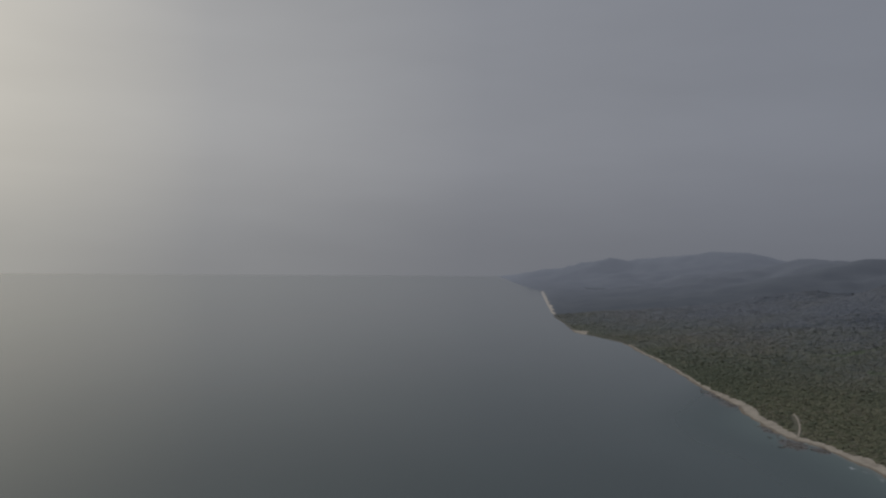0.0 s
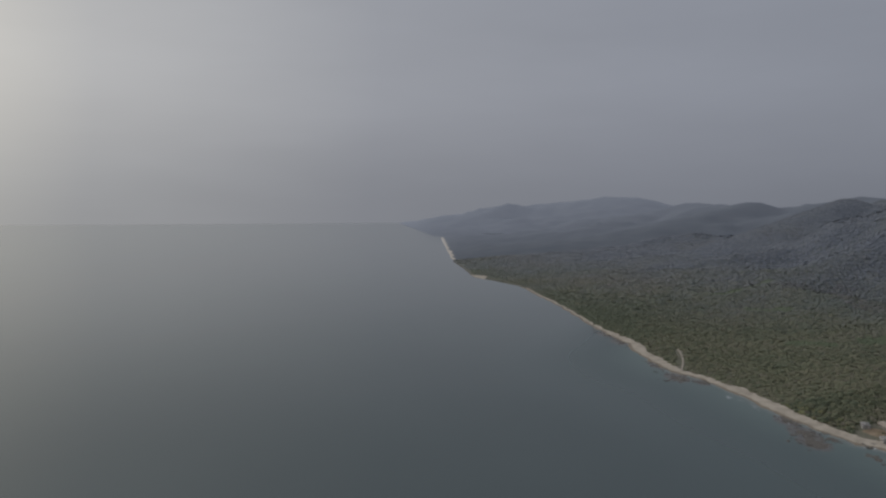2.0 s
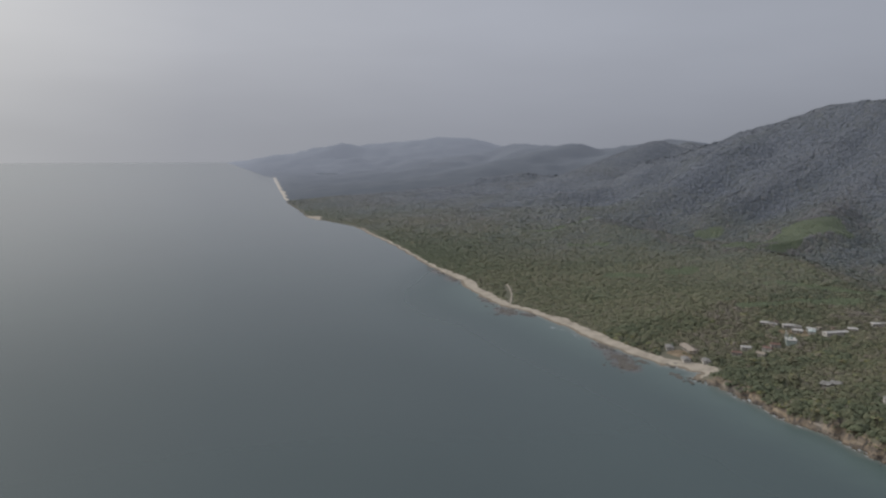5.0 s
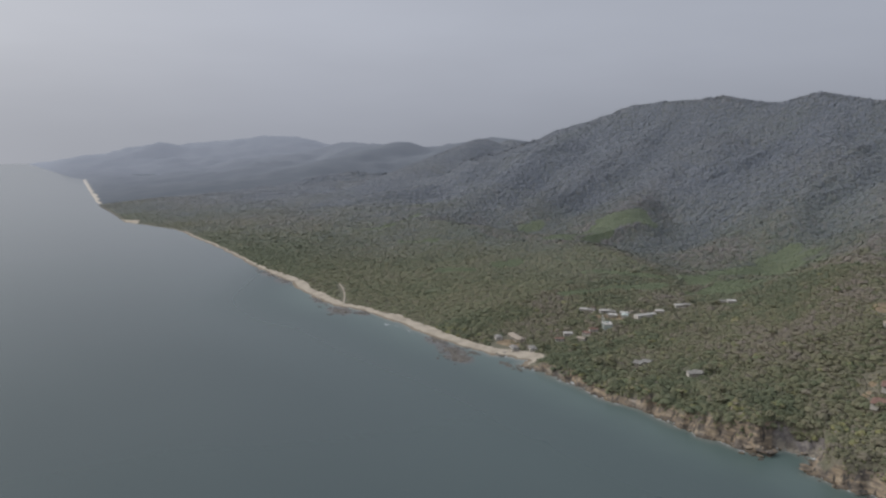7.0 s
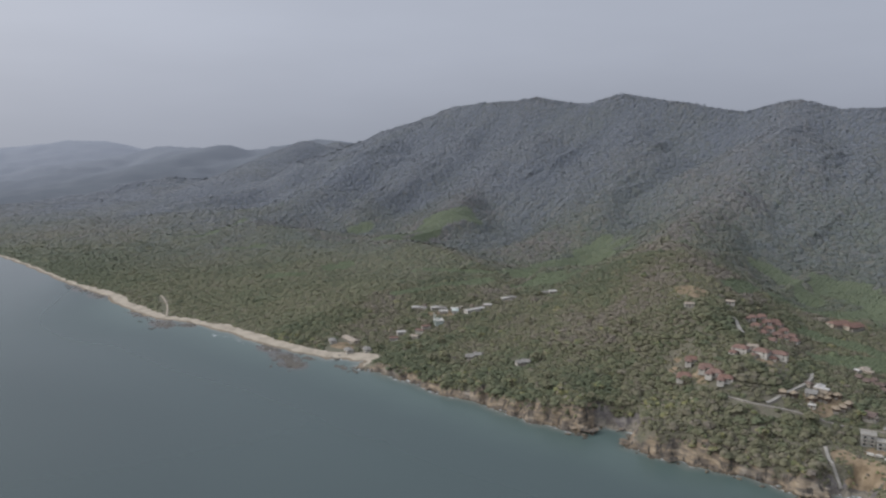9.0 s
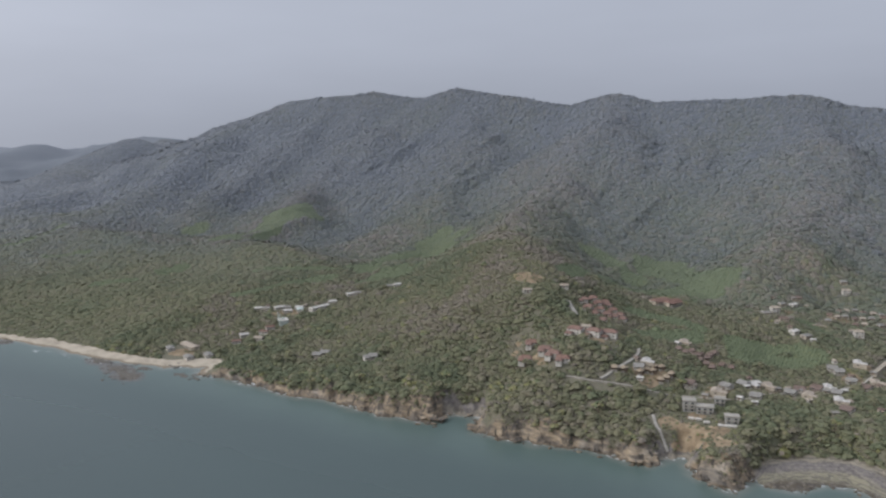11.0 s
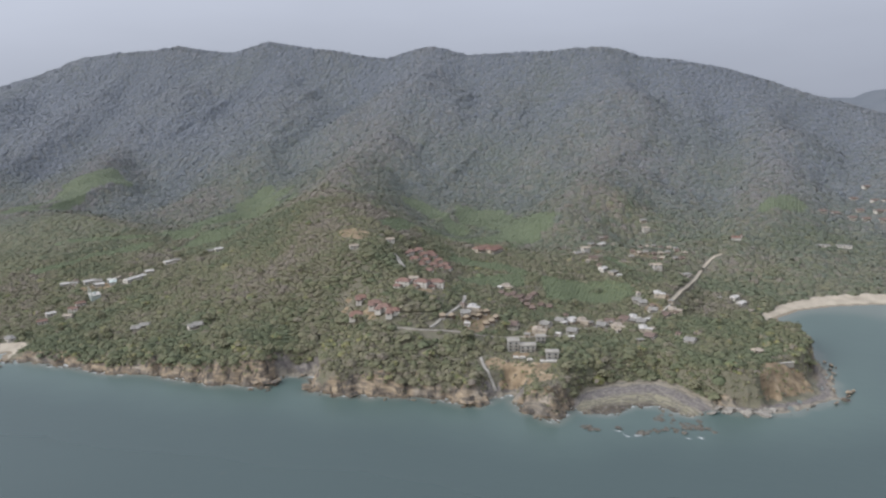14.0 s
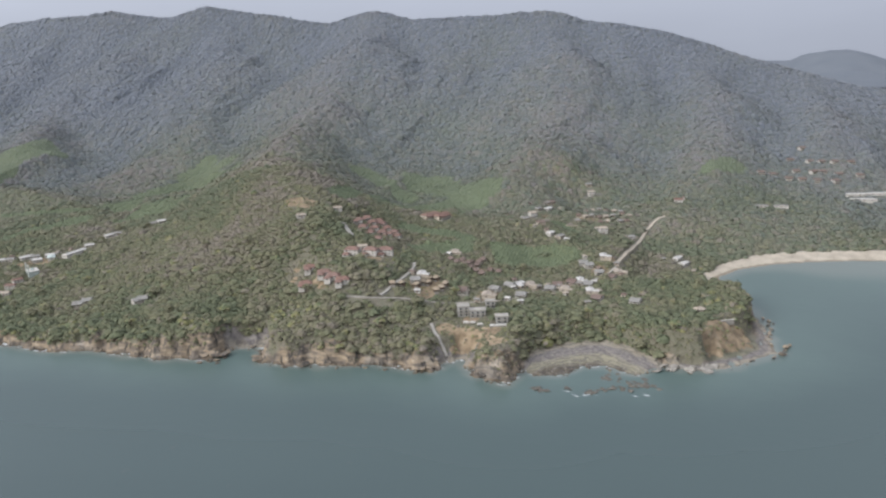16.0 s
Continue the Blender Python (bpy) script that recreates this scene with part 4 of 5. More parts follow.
settle_houses(house("resort_hall", "long cream hall with a faded red roof", "building", "hall buildings", CREAM, RED_TILE, 12, 26, 3.4, 2.8, 0.7), AT_SCHOOL, 70, 10, 17)
settle_houses(house("bungalow", "small bungalow with a brown-red tiled roof", "bungalow", "brown-roofed bungalows", CREAM, BROWN_TILE, 5.8, 6.8, 2.6, 2.2, 0.4), AT_BROWN, 0, 15, 5.0)
settle_houses(house("hut", "tan thatched hut with timber walls", "hut", "thatched huts", TIMBER, TAN_THATCH, 4.8, 6.2, 2.4, 2.1, 0.3), AT_HUTS, 0, 30, 6.0)

ROOFS = [(GREY_SHEET, "grey sheet roof"), (TAN_SHEET, "faded tan sheet roof"), (BROWN_TILE, "brown tiled roof"), (WHITE_SHEET, "white sheet roof"),
         (GREY_SHEET, "weathered dull grey roof")]
for k, (roof_m, words) in enumerate(ROOFS):
    settle_houses(house("house", "plain village house with a " + words, "house", "village houses", (WHITE, CREAM)[k % 2], roof_m, 8 + k % 3, 11 + 2 * (k % 2), 3.0, 1.7, 0.85, 1, k % 2 == 0, 0.8, k in (1, 3)),
                  (AT_VILLAGE + AT_VILLAGEMORE)[k::5], 80 * (k % 2), 25, 10)
    settle_houses(house("house", "inland house among trees with a " + words, "house", "inland houses", (CREAM, WHITE)[k % 2], roof_m, 8.5, 11, 3.0, 2.0, 0.7, 1 + (k == 1), False),
                  AT_EAST[k::5], 30, 40, 9)
for roof_m, words, places in ((WHITE_SHEET, "white sheet roof", AT_MVIL[:8]), (GREY_SHEET, "grey sheet roof", AT_MVIL[8:12]), (RED_TILE, "weathered red tiled roof", AT_MVIL[12:15]),
                              (TAN_SHEET, "faded tan sheet roof", AT_MVIL[15:])):
    settle_houses(house("house", "northern village house with a " + words, "house", "northern village houses", WHITE, roof_m, 8, 12, 3.0, 1.7, 0.85, 1, False), places, 40, 25, 8)
for k, (roof_m, words) in enumerate(((BROWN_TILE, "brown tiled roof"), (TAN_SHEET, "faded tan roof"), (GREY_SHEET, "weathered grey roof"))):
    settle_houses(house("bungalow", "resort bungalow in the trees with a " + words, "bungalow", "inland resort bungalows", CREAM, roof_m, 6, 7.5, 2.7, 2.0, 0.5, 1, False),
                  AT_EASTMORE[k::3], 20, 30, 7)
# small sheds and lean-tos round the villages
for k, (roof_m, words) in enumerate(((WHITE_SHEET, "white sheet"), (GREY_SHEET, "rusty grey sheet"), (TAN_SHEET, "faded tan sheet"), (BROWN_TILE, "brown tiled"))):
    near = [(x + random.uniform(-15, 15), y + random.uniform(-13, 13)) for x, y in (AT_VILLAGE + AT_VILLAGEMORE + AT_EAST[2:] + AT_MVIL[:6] + AT_BAY[:2])]
    settle_houses(house("shed", "small village shed with a " + words + " roof", "shed", "village sheds", (WHITE, CREAM)[k % 2], roof_m, 4.6 + k % 2, 6.5, 2.5, 1.0, 0.9, 1, False, 0.5),
                  near[k::4], 40 * k, 45, 5)
settle_houses(house("house", "white roofed building near the bay beach", "building", "buildings by the bay", WHITE, WHITE_SHEET, 7.5, 13, 3.0, 1.5, 0.9, 1, False), AT_BAY[:2], 75, 15, 14)
settle_houses(house("long_house", "long low white building among trees behind the bay", "building", "long houses behind the bay", WHITE, GREY_SHEET, 6, 22, 2.8, 1.0, 0.9, 1, False), AT_BAY[2:], 10, 4, 12)
settle_houses(house("villa", "hillside resort villa with a faded brown tiled roof", "house", "resort villas over the bay", WHITE, BROWN_TILE, 8, 13, 3.0, 1.6, 0.6), AT_RESORT, 15, 15, 9)
settle_houses(house("hotel", "long low white hotel wing terraced on the far slope", "hotel", "bay hotels", WHITE, WHITE_SHEET, 7, 40, 2.9, 1.0, 0.9, 1, False), AT_BIGHOTEL, 14, 4, 14)
settle_houses(house("long_shed", "long low building with a white sheet roof", "building", "long white-roofed buildings", WHITE, WHITE_SHEET, 9, 34, 3.4, 1.6, 0.96, 1, False, 0.5), AT_SCHOOL2, -98, 2, 17)
settle_houses(house("hall", "low hall with a pale green sheet roof", "building", "halls by the mosque", WHITE, MINT, 9, 13, 3.2, 1.8, 0.8, 1, False), AT_GREENROOF, -50, 5, 10)
settle_houses(house("house", "white house with a pale roof behind the cliff", "house", "houses behind the cliff", WHITE, GREY_SHEET, 8, 12, 3.0, 1.6, 0.6), AT_PAIR, 40, 30, 9)
settle_houses(house("beach_bungalow", "low beach bungalow with a grey sheet roof", "bungalow", "beach bungalows", WHITE, GREY_SHEET, 9, 15, 2.9, 1.6, 0.8, 1, False), AT_BEACHHUTS, -20, 8, 12)
settle_houses(house("beach_lodge", "long L-shaped cream lodge behind a brown yard", "lodge", "", CREAM, TAN_SHEET, 8, 36, 3.0, 1.6, 0.9), [(485, 622)], -12, 1, 14)
settle_houses(house("pavilion", "open pale pavilion on the cape", "pavilion", "cape pavilions", CREAM, TAN_SHEET, 6, 9, 2.6, 1.4, 0.5), AT_CAPE, 60, 20, 9)


def hotel(storeys, w, l):
    """A grey concrete block with a balcony to every bay and a flat roof with parapet."""
    base = tagged(new("hotel_block"), "grey concrete hotel block with balconies on the cliff", "hotel", "cliff-top hotel blocks")
    h = 2.3
    part("wall", box(-w / 2, w / 2, -l / 2, l / 2, -4, storeys * h), GREY_WALL, base)
    roof = part("roof", box(-w / 2 - 0.5, w / 2 + 0.5, -l / 2 - 0.5, l / 2 + 0.5, storeys * h + 0.003, storeys * h + 0.3), CONCRETE, base, "pale flat concrete roof")
    part("parapet", box(-w / 2 - 0.4, -w / 2 - 0.1, -l / 2 - 0.4, l / 2 + 0.4, storeys * h + 0.3, storeys * h + 0.9), CONCRETE, roof)
    bays = max(2, round(l / 4))
    for s in range(storeys):
        for k in range(bays):
            y = -l / 2 + (k + 0.5) * l / bays
            window(base, -w / 2, y, s * h + 0.3, 1.9, 1.6, "-x", GREY_WALL)
            if s:
                slab = part("balcony", box(-w / 2 - 1.5, -w / 2 - 0.01, y - l / bays * 0.44, y + l / bays * 0.44, s * h - 0.15, s * h + 0.05), CONCRETE, base)
                part("balustrade", box(-w / 2 - 1.5, -w / 2 - 1.42, y - l / bays * 0.44, y + l / bays * 0.44, s * h + 0.05, s * h + 0.95), CONCRETE, slab)
        window(base, 0, -l / 2, s * h + 0.9, 1.6, 1.3, "-y", WHITE)
        window(base, 0, l / 2, s * h + 0.9, 1.6, 1.3, "+y", WHITE)
    return base


for (x, y), (n, w, l) in zip(AT_HOTEL + AT_ANNEX, ((3, 8, 8.5), (2, 8, 11.5), (2, 7, 9), (2, 6, 7))):
    b = hotel(n, w, l)
    b.matrix_basis = pose(x, y, level(x, y), 0, 0, 18)
    clear(x, y, l * 0.75 + 3)


def wall_block(name, label, category, x, y, turn, wide, long, high, sink):
    """A low concrete wall or terrace with a coping."""
    base = tagged(new(name), label, category)
    part("body", box(-wide / 2, wide / 2, -long / 2, long / 2, -sink, high), CONCRETE, base)
    part("coping", box(-wide / 2 - 0.15, wide / 2 + 0.15, -long / 2 - 0.15, long / 2 + 0.15, high + 0.003, high + 0.2, 0.04), WHITE, base)
    base.matrix_basis = pose(x, y, level(x, y), 0, 0, turn)
    clear(x - 3, y, 0.6 * long)


wall_block("terrace", "pale concrete terrace in front of the small hotel block", "terrace", 519, 113, 18, 3.5, 12, 0.5, 4)
wall_block("retaining_wall", "long pale retaining wall above the bare cape slope", "wall", 569, -46, 28, 0.8, 15, 1.0, 3)


def mosque():
    """A pale green prayer hall with arched front windows, a dome and two minarets."""
    base = tagged(new("mosque"), "pale green mosque with a dome and slender minarets", "mosque")
    part("wall", box(-7, 7, -10, 10, -2, 6.5), MINT, base)
    part("roof", box(-7.5, 7.5, -10.5, 10.5, 6.503, 7.0), WHITE, base)
    bm = bmesh.new()
    bmesh.ops.create_uvsphere(bm, u_segments=20, v_segments=12, radius=2.6, matrix=Matrix.Translation((0, 0, 7.6)))
    part("dome", bm, MINT, base)
    for y in (-8.6, 8.6):
        bm = bmesh.new()
        bmesh.ops.create_cone(bm, segments=10, radius1=0.95, radius2=0.75, depth=16, cap_ends=True, matrix=Matrix.Translation((-6.4, y, 8)))
        tower = part("minaret", bm, MINT, base)
        bm = bmesh.new()
        bmesh.ops.create_cone(bm, segments=10, radius1=1.15, radius2=0.05, depth=2.6, cap_ends=True, matrix=Matrix.Translation((-6.4, y, 17.3)))
        part("cap", bm, WHITE, tower)
    for k in range(5):
        window(base, -7, -7.2 + 3.6 * k, 1.0, 1.6, 3.4, "-x", WHITE)
    return base


def temple():
    """A small white prayer hall with a red roof and a slender red-capped tower."""
    base = tagged(new("temple"), "small white temple with a red roof and slender tower", "temple")
    part("wall", box(-5, 5, -8, 8, -3, 4.2), WHITE, base)
    part("roof", hip_roof(10, 16, 4.22, 3.0, 0.6, 0.9), RED_TILE, base)
    tower = part("tower", box(-1.6, 1.6, -11.4, -8.2, -3, 8.0), WHITE, base)
    bm = hip_roof(3.2, 3.2, 8.02, 3.4, 0.4, 0.02)
    bm.transform(Matrix.Translation((0, -9.8, 0)))
    part("tower_roof", bm, RED_TILE, tower)
    for y in (-4.5, 0.0, 4.5):
        window(base, -5, y, 1.0, 1.5, 1.8, "-x", WHITE)
    part("door", box(-5.06, -4.98, 6.0, 7.2, 0.1, 2.2), TIMBER, base)
    return base


hall = temple()
hall.matrix_basis = pose(*AT_TEMPLE[0], level(*AT_TEMPLE[0]), 0, 0, 12) @ Matrix.Diagonal((0.62, 0.62, 0.62, 1))
clear(*AT_TEMPLE[0], 13)
m = mosque()
m.matrix_basis = pose(*AT_MOSQUE[0], level(*AT_MOSQUE[0]), 0, 0, -35) @ Matrix.Diagonal((0.66, 0.66, 0.66, 1))
clear(*AT_MOSQUE[0], 11)


def van():
    """A small parked van."""
    base = tagged(new("van"), "white van parked below the hotel", "van", "parked vans")
    bm = box(-2.3, 2.3, -0.9, 0.9, 0.45, 1.95, 0.15)
    for v in bm.verts:
        if v.co.x < -1.6 and v.co.z > 1.2:
            v.co.x += 0.8
    part("body", bm, WHITE, base)
    part("windscreen", box(-1.62, -1.5, -0.75, 0.75, 1.25, 1.8), GLASS, base)
    for x in (-1.5, 1.5):
        for y in (-0.85, 0.85):
            bm = bmesh.new()
            bmesh.ops.create_cone(bm, segments=12, radius1=0.36, radius2=0.36, depth=0.24, cap_ends=True, matrix=Matrix.Translation((x, y, 0.36)) @ Matrix.Rotation(radians(90), 4, "X"))
            part("wheel", bm, SEAT, base)
    return base


v = van()
for k, (x, y) in enumerate(AT_VANS):
    m = pose(x, y, level(x, y), 0, 0, 95 + 12 * k)
    if k == 0:
        v.matrix_basis = m
    else:
        copy_thing(v, m)
    clear(x, y, 4)


# ---- roads ----
def road(name, label, places, wide, material, lift=0.45, clearing=6.0, ease_over=7):
    """A strip with thickness laid along the ground through the places."""
    pts = np.array(places, float)
    for _ in range(3):
        pts = np.vstack([pts[:1], np.stack([0.75 * pts[:-1] + 0.25 * pts[1:], 0.25 * pts[:-1] + 0.75 * pts[1:]], 1).reshape(-1, 2), pts[-1:]])
    step = np.hypot(*np.diff(pts, axis=0).T)
    run = np.concatenate([[0], np.cumsum(step)])
    s = np.linspace(0, run[-1], max(4, int(run[-1] / 3)))
    pts = np.stack([np.interp(s, run, pts[:, 0]), np.interp(s, run, pts[:, 1])], 1)
    way = np.gradient(pts, axis=0)
    way /= np.hypot(way[:, 0], way[:, 1])[:, None]
    side = np.stack([-way[:, 1], way[:, 0]], 1)
    half = wide / 2 * (1 + 0.12 * value_noise(s / 9, s * 0, 3))[:, None]
    a, b = pts + side * half, pts - side * half
    z = np.maximum.reduce([ground_height(q[:, 0], q[:, 1])[0] for q in (a, b, pts)]) + lift
    z = np.convolve(np.pad(z, ease_over // 2, "edge"), np.ones(ease_over) / ease_over, "valid")
    bm = bmesh.new()
    rows = [[bm.verts.new((q[k][0], q[k][1], z[k] - dz)) for q, dz in ((a, 1.6), (a, 0), (b, 0), (b, 1.6))] for k in range(len(s))]
    for r0, r1 in zip(rows, rows[1:]):
        for j in range(3):
            bm.faces.new((r0[j], r1[j], r1[j + 1], r0[j + 1]))
    for p in pts[::2]:
        CLEARED.append((p[0], p[1], clearing))
        CLEARED.append((p[0] - 4, p[1] - 1.2, 0.8 * clearing))
    return tagged(part(name, bm, material, None), label, "road", kind="structure")


road("road", "pale coast road above the cliffs", AT_ROAD1, 1.7, ASPHALT, clearing=2.8)
road("road", "pale lane climbing to the villas", AT_ROAD2, 2.2, CONCRETE, clearing=3.4)
road("road", "straight sandy road running inland", AT_ROAD3, 3.4, DIRT, clearing=4.5)
road("slipway", "pale concrete slipway down the cliff", AT_CHUTE, 1.9, CONCRETE, 0.9, clearing=4, ease_over=1)
road("path", "narrow concrete path on the spur", AT_PATH, 3.0, CONCRETE, clearing=4)
road("garden_wall", "low yellowish wall and path by the inland bungalows", AT_WALLPATH, 1.4, DIRT, 0.8, clearing=3)
road("track", "pale sandy track behind the beach", AT_HOOKTRACK, 2.0, DIRT, clearing=4.5)


# ---- rocks ----
def broken_rock(seed, tall, points=10):
    """An angular block: the hull of a few scattered points."""
    r = random.Random(seed)
    bm = bmesh.new()
    for _ in range(points):
        p = Vector((r.uniform(-1, 1), r.uniform(-1, 1), r.uniform(-0.8, 1)))
        p = p * 0.55 + p.normalized() * r.uniform(0.3, 0.5)
        bm.verts.new((p.x, p.y, p.z * tall))
    bmesh.ops.convex_hull(bm, input=bm.verts[:])
    bmesh.ops.delete(bm, geom=[v for v in bm.verts if not v.link_faces], context="VERTS")
    bmesh.ops.triangulate(bm, faces=bm.faces[:])
    return bm


def rock_mesh(name, seed, tall, material=None):
    bm = broken_rock(seed, tall)
    bmesh.ops.bevel(bm, geom=bm.edges[:], offset=0.05, segments=1, affect="EDGES")
    me = bpy.data.meshes.new(name)
    bm.to_mesh(me)
    bm.free()
    me.materials.append(material or ROCK)
    return me


def rock_form(seed, tall):
    bm = broken_rock(seed, tall, 10)
    bm.verts.index_update()
    out = np.array([v.co[:] for v in bm.verts]), np.array([[v.index for v in f.verts] for f in bm.faces])
    bm.free()
    return out


BOULDERS = [rock_mesh("boulder", k, 0.7 + 0.2 * (k % 4)) for k in range(8)]
REEFS = [rock_mesh("reef_rock", 20 + k, 0.20 + 0.05 * (k % 3), REEF) for k in range(6)]


PALE_ROCK = plain("pale_bedded_rock", (0.215, 0.198, 0.168), 0.85, 2.2, 0.55)
REEF_SLABS = [rock_mesh("flat_rock", 40 + k, 0.34 + 0.06 * k, PALE_ROCK) for k in range(4)]


def lay_rock(name, me, x, y, z, size, label, group):
    ob = tagged(new(name, me), label, "rock", group)
    ob.matrix_basis = pose(x, y, z, random.uniform(-12, 12), random.uniform(-12, 12), random.uniform(0, 360)) @ Matrix.Diagonal((size * random.uniform(0.7, 1.7), size * random.uniform(0.6, 1.1), size * random.uniform(0.5, 1.0), 1))


# along the foot of the cliffs
foot = np.array(SHORE_CLIFF + SHORE_CAPE[:8], float)
leg = np.hypot(*np.diff(foot, axis=0).T)
run = np.concatenate([[0], np.cumsum(leg)])
for k in range(110):
    s = random.uniform(0, run[-1])
    x, y = np.interp(s, run, foot[:, 0]) + random.uniform(-5, 3), np.interp(s, run, foot[:, 1]) + random.uniform(-3, 3)
    size = random.uniform(0.8, 2.2)
    lay_rock("boulder", BOULDERS[k % 8], x, y, max(float(ground_height(np.array([x]), np.array([y]))[0][0]), -0.3) + 0.1 * size, size,
             "angular tan boulder at the foot of the cliff", "boulders under the cliffs")
for x, y, size in ((465, 101, 4.2), (468, 113, 3.6), (474, 95, 4.4), (549, -84, 3), (556, -86, 2.2), (541, -78, 2.4), (459, 312, 5), (463, 306, 4.5), (455, 318, 4.5),
                   (459, 277, 5), (463, 282, 4), (466, 158, 4.5), (457, 240, 5), (598, -82, 2), (606, -81, 2.2), (614, -83, 1.8), (561, -88, 3), (567, -91, 1.6), (620, -78, 2.2), (616, -82, 1.8), (612, -85, 1.3), (591, -80, 2.0), (584, -78, 2.4)):
    lay_rock("rock_pinnacle", BOULDERS[int(size * 2) % 8], x, y, 0.35 * size, size, "tall weathered tan rock standing at the water", "rock stacks")
for k in range(16):
    x, y = 452 + random.uniform(-5, 8), 313 + random.uniform(-9, 9)
    lay_rock("boulder", BOULDERS[k % 8], x, y, 0.2, random.uniform(1.0, 2.4), "dark wet boulder tumbled at the mouth of the cove", "boulders at the cove")
for k in range(20):
    y = random.uniform(-36, 0)
    x = 508 + 0.12 * abs(y) + random.uniform(-6, 6)
    lay_rock("flat_rock", REEF_SLABS[k % 4], x, y, 0.7, random.uniform(2.6, 5.2), "pale tilted flat rock at the edge of the shore platform", "flat rocks by the shore platform")
for k, (x, y) in enumerate(AT_REEF):
    for j in range(6):
        lay_rock("reef_rock", REEFS[(k + j) % 6], x + random.uniform(-2.4, 2.4), y + random.uniform(-3, 3), random.uniform(-0.2, 0.2), random.uniform(1.0, 2.8),
                 "low brown reef rock awash in the sea", "reef rocks off the cape")
for k, (x, y) in enumerate(AT_REEFN):
    for j in range(5):
        lay_rock("reef_rock", REEFS[(k + j) % 6], x + random.uniform(-6, 6), y + random.uniform(-9, 9), random.uniform(-0.3, 0.2), random.uniform(1.2, 3.4),
                 "low dark reef rock off the beach", "reef rocks off the beach")

# low reef flats that lie bare off the beach, beyond counting
rf_x, rf_y = [], []
for fx, fy, rx, ry, n in ((402, 606, 10, 12, 110), (410, 630, 9, 14, 80), (416, 668, 5, 14, 50), (424, 612, 4, 8, 30), (384, 840, 12, 16, 80), (403, 816, 7, 8, 40), (384, 900, 5, 24, 40), (392, 1052, 7, 34, 60), (391, 1115, 8, 34, 60), (430, 566, 5, 12, 30),
                          (484, 30, 5, 9, 14), (481, 16, 5, 8, 14)):
    rf_x += [random.gauss(fx, rx * 0.55) for _ in range(n)]
    rf_y += [random.gauss(fy, ry * 0.55) for _ in range(n)]
rf_x, rf_y = np.array(rf_x), np.array(rf_y)
rf_d = shore_distance(rf_x, rf_y)
rf_x, rf_y = rf_x[rf_d < 2], rf_y[rf_d < 2]
rf_r = rng.uniform(0.8, 3.4, len(rf_x))
flats = scatter("reef_flat", REEF, [rock_form(90 + k, 0.5) for k in range(7)], rf_x, rf_y, 0 * rf_x - 0.05, rf_r, rng.uniform(0.25, 0.8, len(rf_x)), 0 * rf_r)
tagged(flats, "low brown reef flat laid bare along the beach", "reef", kind="stuff")

# crags of the cliff face, beyond counting
n_crags = 520
cr_s = np.array([random.uniform(0, run[-1]) for _ in range(n_crags)])
cr_x = np.interp(cr_s, run, foot[:, 0]) + rng.uniform(-2, 9, n_crags)
cr_y = np.interp(cr_s, run, foot[:, 1]) + rng.uniform(-4, 4, n_crags)
cr_z, cr_d, _ = ground_height(cr_x, cr_y)
keep = ((cr_y > -30) | (cr_d < 2.5)) & (cr_d > -2.5) & (cr_d < 3) & (shelf_mask(cr_x, cr_y) < 0.5)
cr_x, cr_y, cr_z = cr_x[keep], cr_y[keep], cr_z[keep]
cr_r = rng.uniform(0.5, 1.3, len(cr_x))
crags = scatter("cliff_crags", ROCK, [rock_form(60 + k, 1.0) for k in range(9)], cr_x, cr_y, np.maximum(cr_z, -0.4) - 0.3 * cr_r, cr_r, cr_r * rng.uniform(1.0, 2.6, len(cr_x)), 0 * cr_r)
tagged(crags, "broken crags of tan and grey rock on the cliff face", "rocks", kind="stuff")


# ---- planting the woods, once houses and roads have their clearings ----
def tones(x, y, d):
    dry = 0.5 + 0.5 * fbm(x, y, 120, 3, 101)
    lush = ease(110, 40, d) + ease(200, 100, y) * ease(560, 640, x)
    t = 0.22 + 0.34 * dry * ease(0.2, 0.8, dry) + 0.26 * fbm(x, y, 38, 3, 119) + rng.normal(0, 0.13, len(x))
    t = t - 0.15 * lush + 0.26 * np.exp(-((x - 590) / 90) ** 2 - ((y - 395) / 85) ** 2) + 0.18 * np.exp(-((x - 700) / 60) ** 2 - ((y - 350) / 60) ** 2)
    return np.clip(t, 0.02, 0.79)


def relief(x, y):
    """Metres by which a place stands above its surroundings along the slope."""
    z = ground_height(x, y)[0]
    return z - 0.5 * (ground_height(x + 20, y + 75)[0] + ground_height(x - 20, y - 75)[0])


def haze_share(x, y):
    base = haze_base(x, y)
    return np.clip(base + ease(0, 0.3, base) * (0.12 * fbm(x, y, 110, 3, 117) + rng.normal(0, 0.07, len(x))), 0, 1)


def soft_edge(x, y):
    """A ragged border between two woods."""
    return 28 * (np.sin(x * 12.9 + y * 78.2) + 0.8 * fbm(x, y, 60, 2, 113))


